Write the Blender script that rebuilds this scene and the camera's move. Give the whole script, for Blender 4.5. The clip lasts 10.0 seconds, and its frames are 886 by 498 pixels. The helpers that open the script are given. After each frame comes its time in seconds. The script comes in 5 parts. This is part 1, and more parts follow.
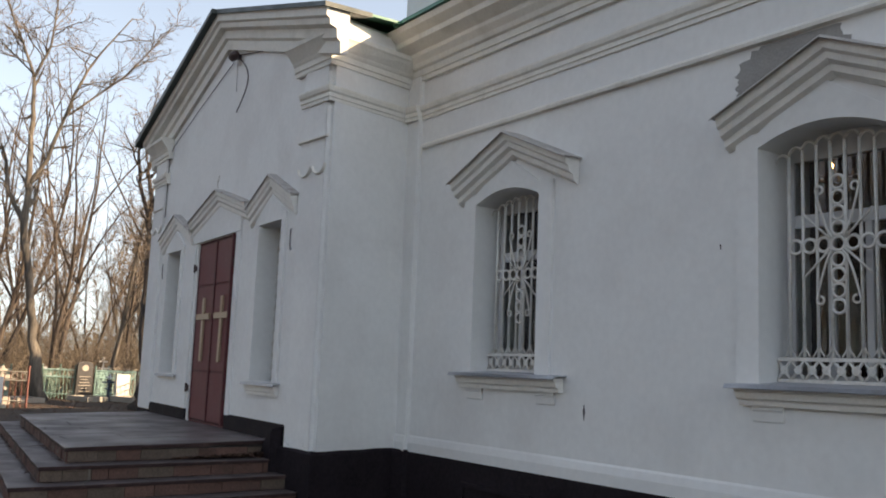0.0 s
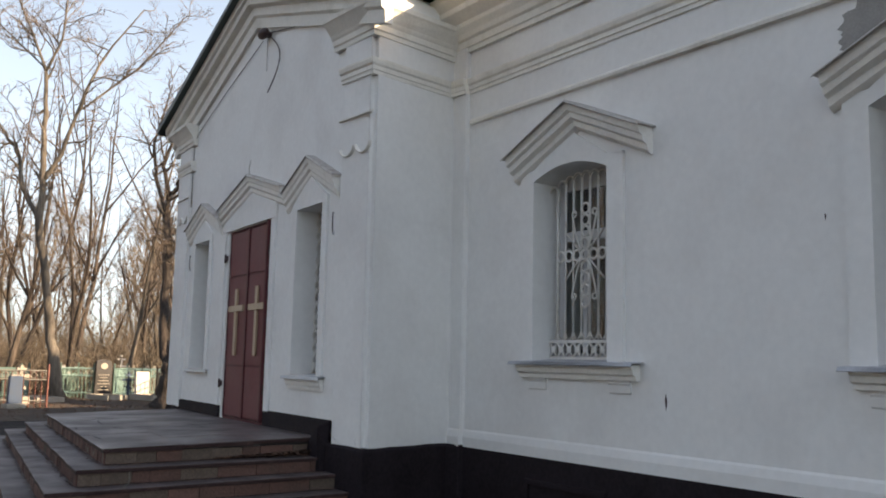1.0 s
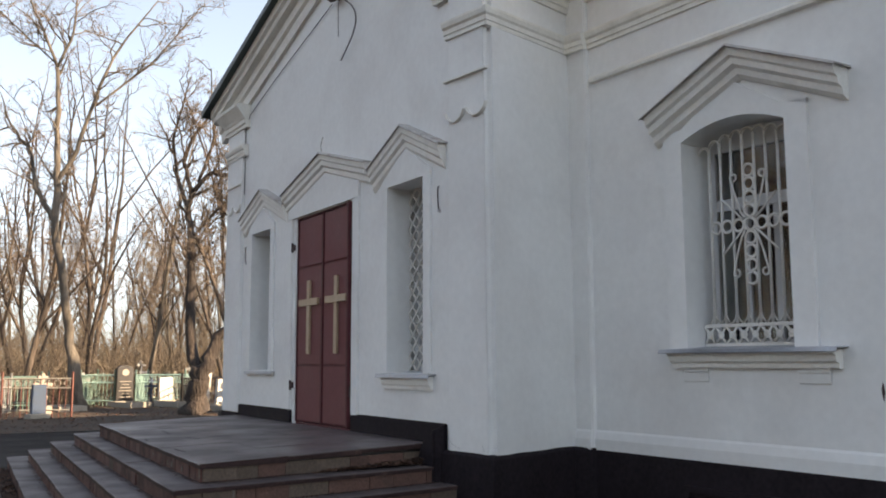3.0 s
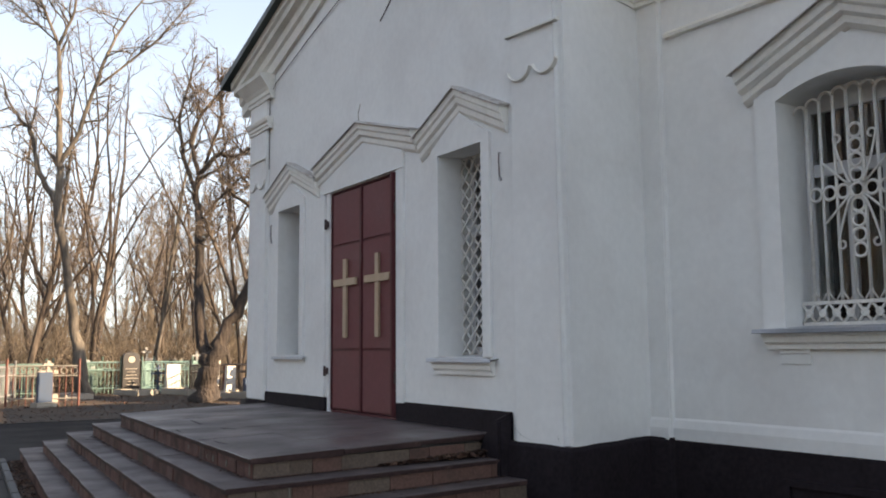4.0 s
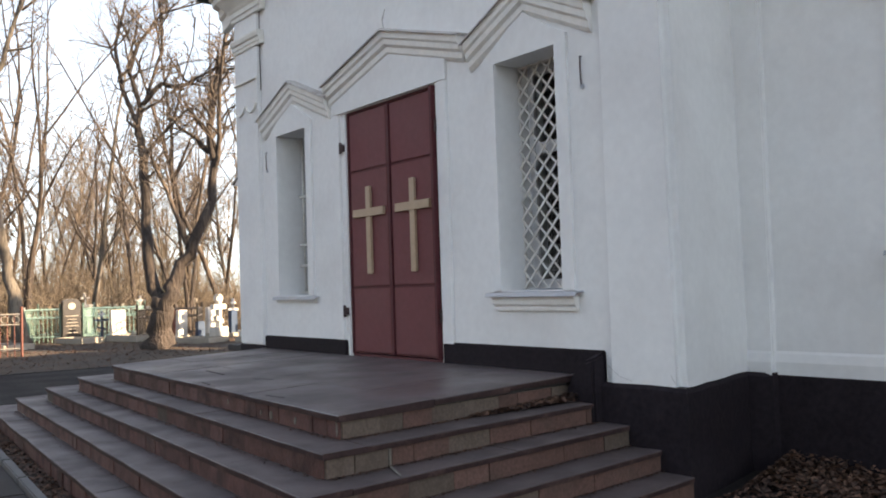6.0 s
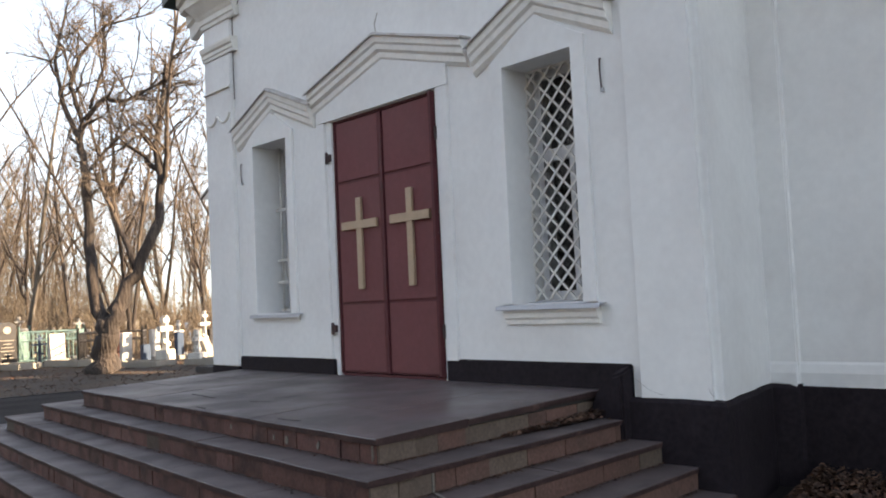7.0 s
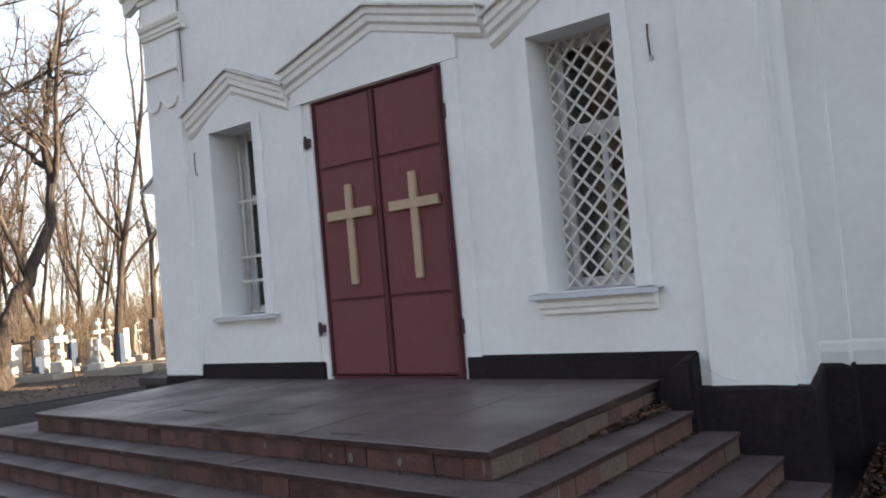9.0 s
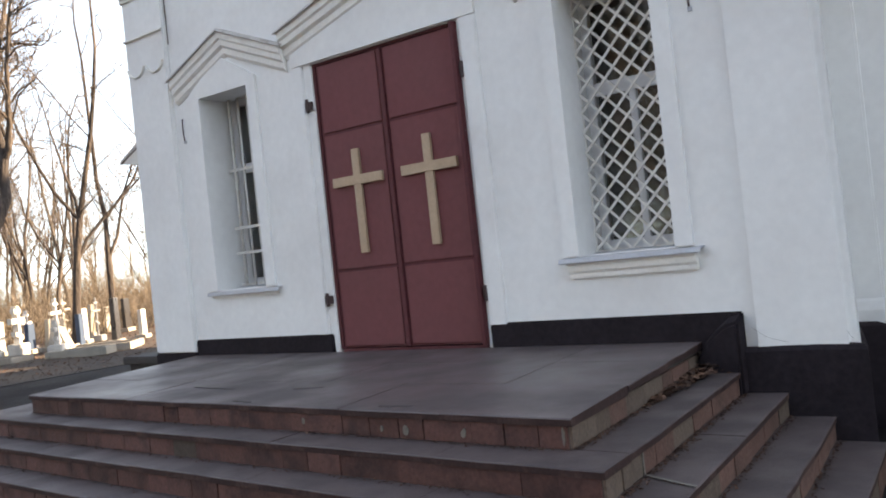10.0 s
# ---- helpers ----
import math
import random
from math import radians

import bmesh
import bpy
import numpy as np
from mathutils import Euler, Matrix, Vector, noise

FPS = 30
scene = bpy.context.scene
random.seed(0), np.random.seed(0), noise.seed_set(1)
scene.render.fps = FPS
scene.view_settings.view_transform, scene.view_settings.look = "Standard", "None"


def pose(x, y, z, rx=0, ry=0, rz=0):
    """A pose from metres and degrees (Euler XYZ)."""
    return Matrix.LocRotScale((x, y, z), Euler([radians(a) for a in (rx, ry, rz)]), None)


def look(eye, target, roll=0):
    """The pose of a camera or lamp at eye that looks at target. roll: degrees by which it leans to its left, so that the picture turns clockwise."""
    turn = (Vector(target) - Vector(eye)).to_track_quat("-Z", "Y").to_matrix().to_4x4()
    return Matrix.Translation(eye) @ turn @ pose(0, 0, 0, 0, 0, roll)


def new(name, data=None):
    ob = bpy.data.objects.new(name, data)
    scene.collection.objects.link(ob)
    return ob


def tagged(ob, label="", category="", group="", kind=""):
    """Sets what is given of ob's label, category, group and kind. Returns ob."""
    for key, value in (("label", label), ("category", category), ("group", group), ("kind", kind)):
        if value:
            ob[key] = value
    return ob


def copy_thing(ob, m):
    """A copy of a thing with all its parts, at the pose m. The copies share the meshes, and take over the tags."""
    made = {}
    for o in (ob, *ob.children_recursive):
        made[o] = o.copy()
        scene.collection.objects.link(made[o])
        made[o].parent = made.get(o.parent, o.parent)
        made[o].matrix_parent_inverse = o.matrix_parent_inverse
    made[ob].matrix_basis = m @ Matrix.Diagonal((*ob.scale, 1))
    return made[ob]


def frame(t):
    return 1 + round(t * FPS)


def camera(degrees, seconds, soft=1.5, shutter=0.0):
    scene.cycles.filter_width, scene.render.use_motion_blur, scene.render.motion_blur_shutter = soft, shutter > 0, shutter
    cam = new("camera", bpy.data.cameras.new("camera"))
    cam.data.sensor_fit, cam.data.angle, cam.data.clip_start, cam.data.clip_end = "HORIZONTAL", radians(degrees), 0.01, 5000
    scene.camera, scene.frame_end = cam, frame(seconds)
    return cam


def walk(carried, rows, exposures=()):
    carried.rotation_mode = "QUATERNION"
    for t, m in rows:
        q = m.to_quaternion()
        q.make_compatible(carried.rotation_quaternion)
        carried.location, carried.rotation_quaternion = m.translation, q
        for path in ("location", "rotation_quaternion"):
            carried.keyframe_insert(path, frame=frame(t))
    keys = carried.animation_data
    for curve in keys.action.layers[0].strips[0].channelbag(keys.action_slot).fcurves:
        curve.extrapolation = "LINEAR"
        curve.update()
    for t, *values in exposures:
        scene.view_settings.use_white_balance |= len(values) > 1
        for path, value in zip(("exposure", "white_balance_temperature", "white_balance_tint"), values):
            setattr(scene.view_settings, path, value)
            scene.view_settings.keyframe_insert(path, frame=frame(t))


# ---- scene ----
cam = camera(52.2, 10.0, soft=1.9)
PATH = [
    (0, (0.463, -0.151, 1.705), (1.515, 1.53, 1.97), 2.3),
    (0.5, (0.492, 0.253, 1.699), (1.53, 1.945, 1.944), 1.8),
    (1, (0.404, 0.666, 1.657), (1.441, 2.358, 1.906), 1.3),
    (1.5, (0.304, 1.066, 1.64), (1.343, 2.757, 1.889), 0.7),
    (2, (0.216, 1.474, 1.617), (1.254, 3.165, 1.867), 0.3),
    (2.5, (0.109, 1.904, 1.602), (1.149, 3.594, 1.852), -0.0),
    (4, (-0.065, 3.333, 1.561), (0.987, 5.021, 1.779), -0.4),
    (4.5, (-0.1, 3.786, 1.547), (0.964, 5.472, 1.707), -0.6),
    (5, (-0.193, 4.173, 1.538), (0.9, 5.844, 1.65), -1.2),
    (5.5, (-0.347, 4.532, 1.557), (0.793, 6.173, 1.637), -1.6),
    (7, (-0.765, 5.562, 1.526), (0.547, 7.067, 1.642), -2.6),
    (7.5, (-0.853, 5.906, 1.516), (0.508, 7.365, 1.646), -3.0),
    (8, (-0.975, 6.253, 1.505), (0.445, 7.654, 1.651), -3.4),
    (8.5, (-1.048, 6.577, 1.553), (0.417, 7.933, 1.683), -4.2),
    (9, (-1.169, 6.878, 1.587), (0.342, 8.186, 1.672), -5.0),
    (9.5, (-1.232, 7.199, 1.576), (0.313, 8.467, 1.621), -5.5),
    (10, (-1.321, 7.514, 1.576), (0.26, 8.738, 1.594), -6.1),
]
# the clip's camera opens up as the sky leaves its picture
LIGHT = [(0.0, 1.57), (0.5, 1.60), (1.5, 1.70), (4.0, 1.85), (5.0, 1.97), (5.5, 2.14), (7.5, 2.23), (9.0, 2.23), (10.0, 2.47)]
walk(cam, [(t, look(eye, target, roll)) for t, eye, target, roll in PATH], [(t, e, 10800, 18) for t, e in LIGHT])

# ---- world and sun ----
SUN_EL, SUN_AZ = radians(26.0), math.atan2(0.68, -0.73)      # height, and bearing of the sun from +y towards +x
world = bpy.data.worlds.new("sky")
scene.world = world
world.use_nodes = True
sky = world.node_tree.nodes.new("ShaderNodeTexSky")
sky.sky_type, sky.sun_disc, sky.sun_elevation, sky.sun_rotation = "NISHITA", False, SUN_EL, SUN_AZ
sky.air_density, sky.dust_density, sky.ozone_density = 1.0, 0.35, 1.6
lift, unit, way = (world.node_tree.nodes.new("ShaderNodeVectorMath"), world.node_tree.nodes.new("ShaderNodeVectorMath"), world.node_tree.nodes.new("ShaderNodeTexCoord"))
lift.inputs[1].default_value, unit.operation = (0, 0, 0.15), "NORMALIZE"      # a hazy white horizon, without the deep yellow rim
world.node_tree.links.new(way.outputs["Generated"], lift.inputs[0])
world.node_tree.links.new(lift.outputs[0], unit.inputs[0])
world.node_tree.links.new(unit.outputs[0], sky.inputs[0])
world.node_tree.links.new(sky.outputs[0], world.node_tree.nodes["Background"].inputs[0])
world.node_tree.nodes["Background"].inputs[1].default_value = 0.15
sun_dir = Vector((math.sin(SUN_AZ) * math.cos(SUN_EL), math.cos(SUN_AZ) * math.cos(SUN_EL), math.sin(SUN_EL)))
sun = new("sun", bpy.data.lights.new("sun", "SUN"))
sun.data.energy, sun.data.angle, sun.data.color = 3.8, radians(0.5), (1.0, 0.95, 0.87)
sun.matrix_world = look(sun_dir * 60, (0, 0, 0))


# ---- materials ----
def material(name, colour, rough=0.8, metal=0.0, vary=0.12, scale=3.0, grain=60.0, bump=0.15, dist=0.004, spec=0.5, second=None, mix=(0.45, 0.62),
             each=0.0, island=0.0, stretch=(1, 1, 1), rough_vary=0.1):
    """A surface with stains at one scale and grain at another; second: a colour laid over it in patches; each, island: lighter or darker piece by piece."""
    m = bpy.data.materials.new(name)
    m.use_nodes = True
    t, n, l = m.node_tree, m.node_tree.nodes, m.node_tree.links
    b = n["Principled BSDF"]
    b.inputs["Metallic"].default_value, b.inputs["Specular IOR Level"].default_value = metal, spec
    mp = n.new("ShaderNodeMapping")
    mp.inputs["Scale"].default_value = stretch
    geo = n.new("ShaderNodeNewGeometry")
    l.new(geo.outputs["Position"], mp.inputs[0])
    big, fine = n.new("ShaderNodeTexNoise"), n.new("ShaderNodeTexNoise")
    for tex, s, d in ((big, scale, 5), (fine, grain, 4)):
        tex.inputs["Scale"].default_value, tex.inputs["Detail"].default_value = s, d
        l.new(mp.outputs[0], tex.inputs["Vector"])
    base = n.new("ShaderNodeRGB")
    base.outputs[0].default_value = (*colour, 1)
    last = base.outputs[0]
    if second:
        ramp = n.new("ShaderNodeMapRange")
        ramp.inputs[1].default_value, ramp.inputs[2].default_value = mix
        l.new(big.outputs[0], ramp.inputs[0])
        mx = n.new("ShaderNodeMix")
        mx.data_type = "RGBA"
        l.new(ramp.outputs[0], mx.inputs[0])
        l.new(last, mx.inputs[6])
        mx.inputs[7].default_value = (*second, 1)
        last = mx.outputs[2]
    add = n.new("ShaderNodeMath")
    add.operation = "ADD"
    l.new(big.outputs[0], add.inputs[0])
    l.new(fine.outputs[0], add.inputs[1])
    val = n.new("ShaderNodeMapRange")
    val.inputs[1].default_value, val.inputs[2].default_value = 0.6, 1.4
    val.inputs[3].default_value, val.inputs[4].default_value = 1 - vary, 1 + vary
    l.new(add.outputs[0], val.inputs[0])
    v = val.outputs[0]
    for amount, node, sock in ((each, "ShaderNodeObjectInfo", "Random"), (island, "ShaderNodeNewGeometry", "Random Per Island")):
        if amount:
            info = n.new(node)
            r = n.new("ShaderNodeMapRange")
            r.inputs[3].default_value, r.inputs[4].default_value = 1 - amount, 1 + amount
            l.new(info.outputs[sock], r.inputs[0])
            mul = n.new("ShaderNodeMath")
            mul.operation = "MULTIPLY"
            l.new(v, mul.inputs[0])
            l.new(r.outputs[0], mul.inputs[1])
            v = mul.outputs[0]
    hsv = n.new("ShaderNodeHueSaturation")
    l.new(last, hsv.inputs["Color"])
    l.new(v, hsv.inputs["Value"])
    l.new(hsv.outputs[0], b.inputs["Base Color"])
    rr = n.new("ShaderNodeMapRange")
    rr.inputs[1].default_value, rr.inputs[2].default_value = 0.3, 0.7
    rr.inputs[3].default_value, rr.inputs[4].default_value = max(0.02, rough - rough_vary), min(1, rough + rough_vary)
    l.new(big.outputs[0], rr.inputs[0])
    l.new(rr.outputs[0], b.inputs["Roughness"])
    if bump:
        bp = n.new("ShaderNodeBump")
        bp.inputs["Strength"].default_value, bp.inputs["Distance"].default_value = bump, dist
        l.new(add.outputs[0], bp.inputs["Height"])
        l.new(bp.outputs[0], b.inputs["Normal"])
    return m


plaster = material("white_plaster", (0.755, 0.755, 0.741), 0.85, vary=0.055, scale=0.9, grain=14, bump=0.10, dist=0.010, second=(0.666, 0.657, 0.642), mix=(0.48, 0.7))
mould = material("plaster_moulding", (0.748, 0.721, 0.666), 0.85, vary=0.09, scale=2.5, grain=30, bump=0.4, dist=0.008, second=(0.585, 0.558, 0.503), mix=(0.5, 0.72))
hoodm = material("hood_plaster", (0.802, 0.782, 0.741), 0.85, vary=0.08, scale=3, grain=30, bump=0.35, dist=0.007, second=(0.653, 0.632, 0.585), mix=(0.52, 0.75))
mortar = material("bare_render", (0.29, 0.278, 0.265), 0.95, vary=0.15, scale=6, grain=50, bump=0.6, dist=0.01)
tar = material("black_plinth_paint", (0.021, 0.0165, 0.0195), 0.7, vary=0.35, scale=3, grain=25, bump=0.35, dist=0.010, spec=0.06)
tin = material("grey_tin", (0.408, 0.422, 0.449), 0.5, metal=0.3, vary=0.15, scale=5, grain=40, bump=0.2)
tin_old = material("weathered_tin", (0.462, 0.428, 0.401), 0.6, metal=0.1, vary=0.25, scale=7, grain=40, bump=0.2, second=(0.299, 0.258, 0.231), mix=(0.5, 0.68))
green = material("green_roof_paint", (0.0408, 0.177, 0.122), 0.45, vary=0.2, scale=2, grain=30, bump=0.2)
darkgreen = material("dark_roof_edge", (0.0245, 0.0408, 0.0381), 0.55, vary=0.2, scale=2, grain=30, bump=0.2)
tread_m = material("worn_stone_tread", (0.096, 0.071, 0.069), 0.55, vary=0.26, scale=2.2, grain=70, bump=0.3, dist=0.005, each=0.05, second=(0.062, 0.046, 0.045), rough_vary=0.14, spec=0.34)
land_m = material("polished_landing_stone", (0.112, 0.084, 0.083), 0.46, vary=0.26, scale=1.6, grain=70, bump=0.3, dist=0.005, each=0.05, second=(0.072, 0.054, 0.054), rough_vary=0.16, spec=0.4)
# the shade on the slab sides is put into this darker colour
edge_m = material("shaded_slab_edge", (0.049, 0.0272, 0.0258), 0.8, vary=0.35, scale=5, grain=40, bump=0.5, dist=0.006, second=(0.0816, 0.0476, 0.0422), mix=(0.52, 0.70), spec=0.2)
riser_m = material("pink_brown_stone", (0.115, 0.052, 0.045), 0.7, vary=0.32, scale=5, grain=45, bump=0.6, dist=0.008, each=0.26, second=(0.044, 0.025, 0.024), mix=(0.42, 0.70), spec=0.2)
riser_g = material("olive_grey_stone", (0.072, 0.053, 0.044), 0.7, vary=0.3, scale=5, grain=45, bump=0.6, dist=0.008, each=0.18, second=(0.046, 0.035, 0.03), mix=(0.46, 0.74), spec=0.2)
# the south side's riser tiles, lighter than those of the front
side_m = material("lighter_pink_stone", (0.15, 0.08, 0.065), 0.75, vary=0.34, scale=5, grain=45, bump=0.6, dist=0.008, each=0.16, second=(0.085, 0.052, 0.043), mix=(0.44, 0.72), spec=0.2)
side_g = material("lighter_olive_stone", (0.135, 0.098, 0.078), 0.75, vary=0.34, scale=5, grain=45, bump=0.6, dist=0.008, each=0.15, second=(0.082, 0.062, 0.051), mix=(0.46, 0.74), spec=0.2)
core_m = material("stair_mortar", (0.0476, 0.0408, 0.0381), 0.9, vary=0.2, bump=0.3)
chalk = material("lime_smear", (0.15, 0.133, 0.113), 0.9, vary=0.35, scale=20, bump=0.2)
maroon = material("maroon_door_paint", (0.17, 0.0544, 0.0571), 0.62, vary=0.12, scale=1.5, grain=18, bump=0.2, dist=0.003, spec=0.2)
maroon_d = material("maroon_frame_paint", (0.109, 0.0299, 0.034), 0.6, vary=0.2, scale=3, grain=25, bump=0.2, spec=0.2)
iron = material("dark_iron", (0.052, 0.028, 0.029), 0.6, vary=0.2, scale=8, bump=0.3)
brass = material("dull_brass", (0.42, 0.3, 0.212), 0.5, metal=0.15, vary=0.14, scale=6, grain=40, bump=0.12, rough_vary=0.05, spec=0.3)
white_iron = material("white_painted_iron", (0.67, 0.65, 0.61), 0.5, vary=0.16, scale=9, grain=60, bump=0.2, second=(0.462, 0.422, 0.367), mix=(0.52, 0.75))
frame_m = material("white_window_paint", (0.571, 0.571, 0.571), 0.5, vary=0.08, scale=5, bump=0.1)
asphalt = material("asphalt", (0.0215, 0.018, 0.0174), 0.8, vary=0.25, scale=0.8, grain=90, bump=0.5, dist=0.006, second=(0.0155, 0.013, 0.013), spec=0.1)
slab_m = material("grey_paving", (0.033, 0.028, 0.0265), 0.75, vary=0.25, scale=1.5, grain=60, bump=0.4, each=0.12, spec=0.15)
kerb_m = material("concrete_kerb", (0.095, 0.09, 0.087), 0.8, vary=0.2, scale=4, grain=50, bump=0.4)
soil = material("brown_soil", (0.036, 0.0215, 0.013), 0.95, vary=0.35, scale=0.7, grain=14, bump=0.5, dist=0.012, second=(0.054, 0.034, 0.021), mix=(0.46, 0.62))
leaf_m = material("dead_leaves", (0.066, 0.03, 0.02), 0.8, vary=0.2, scale=8, bump=0, island=0.6, second=(0.105, 0.052, 0.033))
bark = material("bark", (0.042, 0.031, 0.026), 0.9, vary=0.6, scale=2.0, grain=16, bump=1.0, dist=0.06, stretch=(1, 1, 0.22), second=(0.098, 0.075, 0.06), mix=(0.5, 0.66))
bark_pale = material("pale_bark", (0.0898, 0.0762, 0.0639), 0.9, vary=0.5, scale=2.0, grain=14, bump=1.0, dist=0.05, stretch=(1, 1, 0.25), second=(0.147, 0.125, 0.103), mix=(0.5, 0.66))
twig_m = material("twigs", (0.132, 0.099, 0.077), 0.9, vary=0.25, scale=0.7, grain=6, bump=0, island=0.5)
brush_m = material("dry_brush", (0.15, 0.116, 0.086), 0.95, vary=0.3, scale=0.5, grain=5, bump=0, island=0.4)
# the dimness behind the windows is put into this dark colour
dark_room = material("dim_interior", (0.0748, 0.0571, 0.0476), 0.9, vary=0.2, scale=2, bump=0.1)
stone_w = material("white_grave_stone", (0.55, 0.53, 0.49), 0.7, vary=0.16, scale=4, bump=0.3, second=(0.36, 0.34, 0.31), mix=(0.5, 0.7))
stone_d = material("dark_granite", (0.032, 0.029, 0.029), 0.35, vary=0.2, scale=6, bump=0.1)
stone_c = material("concrete_grave", (0.313, 0.286, 0.245), 0.9, vary=0.2, scale=4, bump=0.4)
paint_teal = material("teal_fence_paint", (0.204, 0.34, 0.313), 0.6, vary=0.2, scale=5, bump=0.1)
paint_green = material("green_fence_paint", (0.136, 0.231, 0.197), 0.6, vary=0.2, scale=5, bump=0.1)
paint_blue = material("blue_grave_paint", (0.033, 0.06, 0.105), 0.7, vary=0.25, scale=5, bump=0.1)
paint_red = material("rust_red_paint", (0.15, 0.052, 0.04), 0.7, vary=0.25, scale=5, bump=0.1)
paint_silver = material("silver_fence_paint", (0.272, 0.272, 0.272), 0.5, metal=0.2, vary=0.15, scale=5, bump=0.1)

glass = bpy.data.materials.new("window_glass")
glass.use_nodes = True
gn, gl = glass.node_tree.nodes, glass.node_tree.links
gb = gn["Principled BSDF"]
gb.inputs["Base Color"].default_value = (0.85, 0.88, 0.88, 1)
gb.inputs["Roughness"].default_value, gb.inputs["Transmission Weight"].default_value, gb.inputs["IOR"].default_value = 0.03, 1.0, 1.5
gnoise, gbump = gn.new("ShaderNodeTexNoise"), gn.new("ShaderNodeBump")
gnoise.inputs["Scale"].default_value = 4.0
gbump.inputs["Strength"].default_value, gbump.inputs["Distance"].default_value = 0.25, 0.01
gl.new(gnoise.outputs[0], gbump.inputs["Height"])
gl.new(gbump.outputs[0], gb.inputs["Normal"])

bulb_m = bpy.data.materials.new("warm_bulb")
bulb_m.use_nodes = True
bulb_m.node_tree.nodes["Principled BSDF"].inputs["Emission Color"].default_value = (1.0, 0.62, 0.28, 1)
bulb_m.node_tree.nodes["Principled BSDF"].inputs["Emission Strength"].default_value = 7.0


# ---- builders ----
class Shape:
    """Vertices and faces on their way to one mesh."""

    def __init__(self):
        self.v, self.f = [], []

    def add(self, verts, faces):
        k = len(self.v)
        self.v.extend(tuple(p) for p in verts)
        self.f.extend(tuple(k + i for i in f) for f in faces)
        return self

    def box(self, a, b):
        (x0, y0, z0), (x1, y1, z1) = [min(p) for p in zip(a, b)], [max(p) for p in zip(a, b)]
        c = [(x, y, z) for z in (z0, z1) for y in (y0, y1) for x in (x0, x1)]
        return self.add(c, [(0, 2, 3, 1), (4, 5, 7, 6), (0, 1, 5, 4), (2, 6, 7, 3), (0, 4, 6, 2), (1, 3, 7, 5)])

    def prism(self, low, high):
        """A block between two rings of as many points."""
        n = len(low)
        return self.add([*low, *high], [tuple(range(n))[::-1], tuple(range(n, 2 * n)), *[(i, (i + 1) % n, n + (i + 1) % n, n + i) for i in range(n)]])

    def rows(self, rows, caps=True):
        """A closed profile carried from row to row."""
        n = len(rows[0])
        f = [(r * n + i, r * n + (i + 1) % n, (r + 1) * n + (i + 1) % n, (r + 1) * n + i) for r in range(len(rows) - 1) for i in range(n)]
        if caps:
            f += [tuple(range(n))[::-1], tuple(range((len(rows) - 1) * n, len(rows) * n))]
        return self.add([p for r in rows for p in r], f)

    def tube(self, pts, radii, sides=6, caps=True):
        pts = [Vector(p) for p in pts]
        if not hasattr(radii, "__len__"):
            radii = [radii] * len(pts)
        rows = []
        side = None
        for i, p in enumerate(pts):
            d = (pts[min(i + 1, len(pts) - 1)] - pts[max(i - 1, 0)]).normalized()
            if side is None:
                side = d.orthogonal().normalized()
            side = (side - d * side.dot(d)).normalized()
            up = d.cross(side)
            rows.append([p + (side * math.cos(a) + up * math.sin(a)) * radii[i] for a in (2 * math.pi * k / sides for k in range(sides))])
        return self.rows(rows, caps)

    def mesh(self, name, mat, smooth=False, bevel=0.0, steps=2):
        me = bpy.data.meshes.new(name)
        me.from_pydata(self.v, [], self.f)
        bm = bmesh.new()
        bm.from_mesh(me)
        if bevel:
            bmesh.ops.remove_doubles(bm, verts=bm.verts, dist=1e-5)
        bmesh.ops.recalc_face_normals(bm, faces=bm.faces)
        if bevel:
            edges = [e for e in bm.edges if len(e.link_faces) == 2 and e.calc_face_angle(0) > 0.5]
            bmesh.ops.bevel(bm, geom=edges, offset=bevel, segments=steps, affect="EDGES", clamp_overlap=True)
        bm.to_mesh(me)
        bm.free()
        if smooth:
            me.polygons.foreach_set("use_smooth", [True] * len(me.polygons))
        me.materials.append(mat)
        return me


def thing(name, label, category, group="", kind="", at=(0, 0, 0)):
    ob = new(name)
    ob.location = at
    ob.empty_display_size = 0.1
    return tagged(ob, label, category, group, kind)


def part(name, shape, mat, parent, label="", smooth=False, bevel=0.0, data=None):
    ob = new(name, data or shape.mesh(name, mat, smooth, bevel))
    ob.parent = parent
    if label:
        ob["label"] = label
    return ob


def solid(name, shape, mat, label, category, kind="structure", smooth=False, bevel=0.0, group="", steps=2):
    return tagged(new(name, shape.mesh(name, mat, smooth, bevel, steps)), label, category, group, kind)


# ---- the building's plan ----
XF, XL = 4.56, 5.87                 # porch front and nave wall, both facing -x
YS, YN = 8.93, 16.10                # the porch's two sides
YC = 12.52                          # its middle, the door's axis
FLOOR, PLINTH = 0.82, 0.78
YT = YS + 0.08                      # the south side leans in by this much at the cornice
XC = 4.585                          # the porch's south corner stands a little back
XI, YI = 5.755, 9.25                # inner corner of porch and nave
SKEW = 0.055                        # the nave wall runs off the porch's square by this angle
TURN = Matrix.Translation((XL, 8.95, 0)) @ Matrix.Rotation(SKEW, 4, "Z") @ Matrix.Translation((-XL, -8.95, 0))


def skewed(ob):
    """Turns a thing of the nave, built square to the porch, into the nave's line."""
    ob.matrix_world = TURN @ ob.matrix_world
    return ob


def nave_xy(y, out=0.0):
    v = TURN @ Vector((XL - out, y, 0))
    return v.x, v.y


def on(x, y, o, z):
    """A point o metres out from a wall at x that faces -x."""
    return (x - o, y, z)


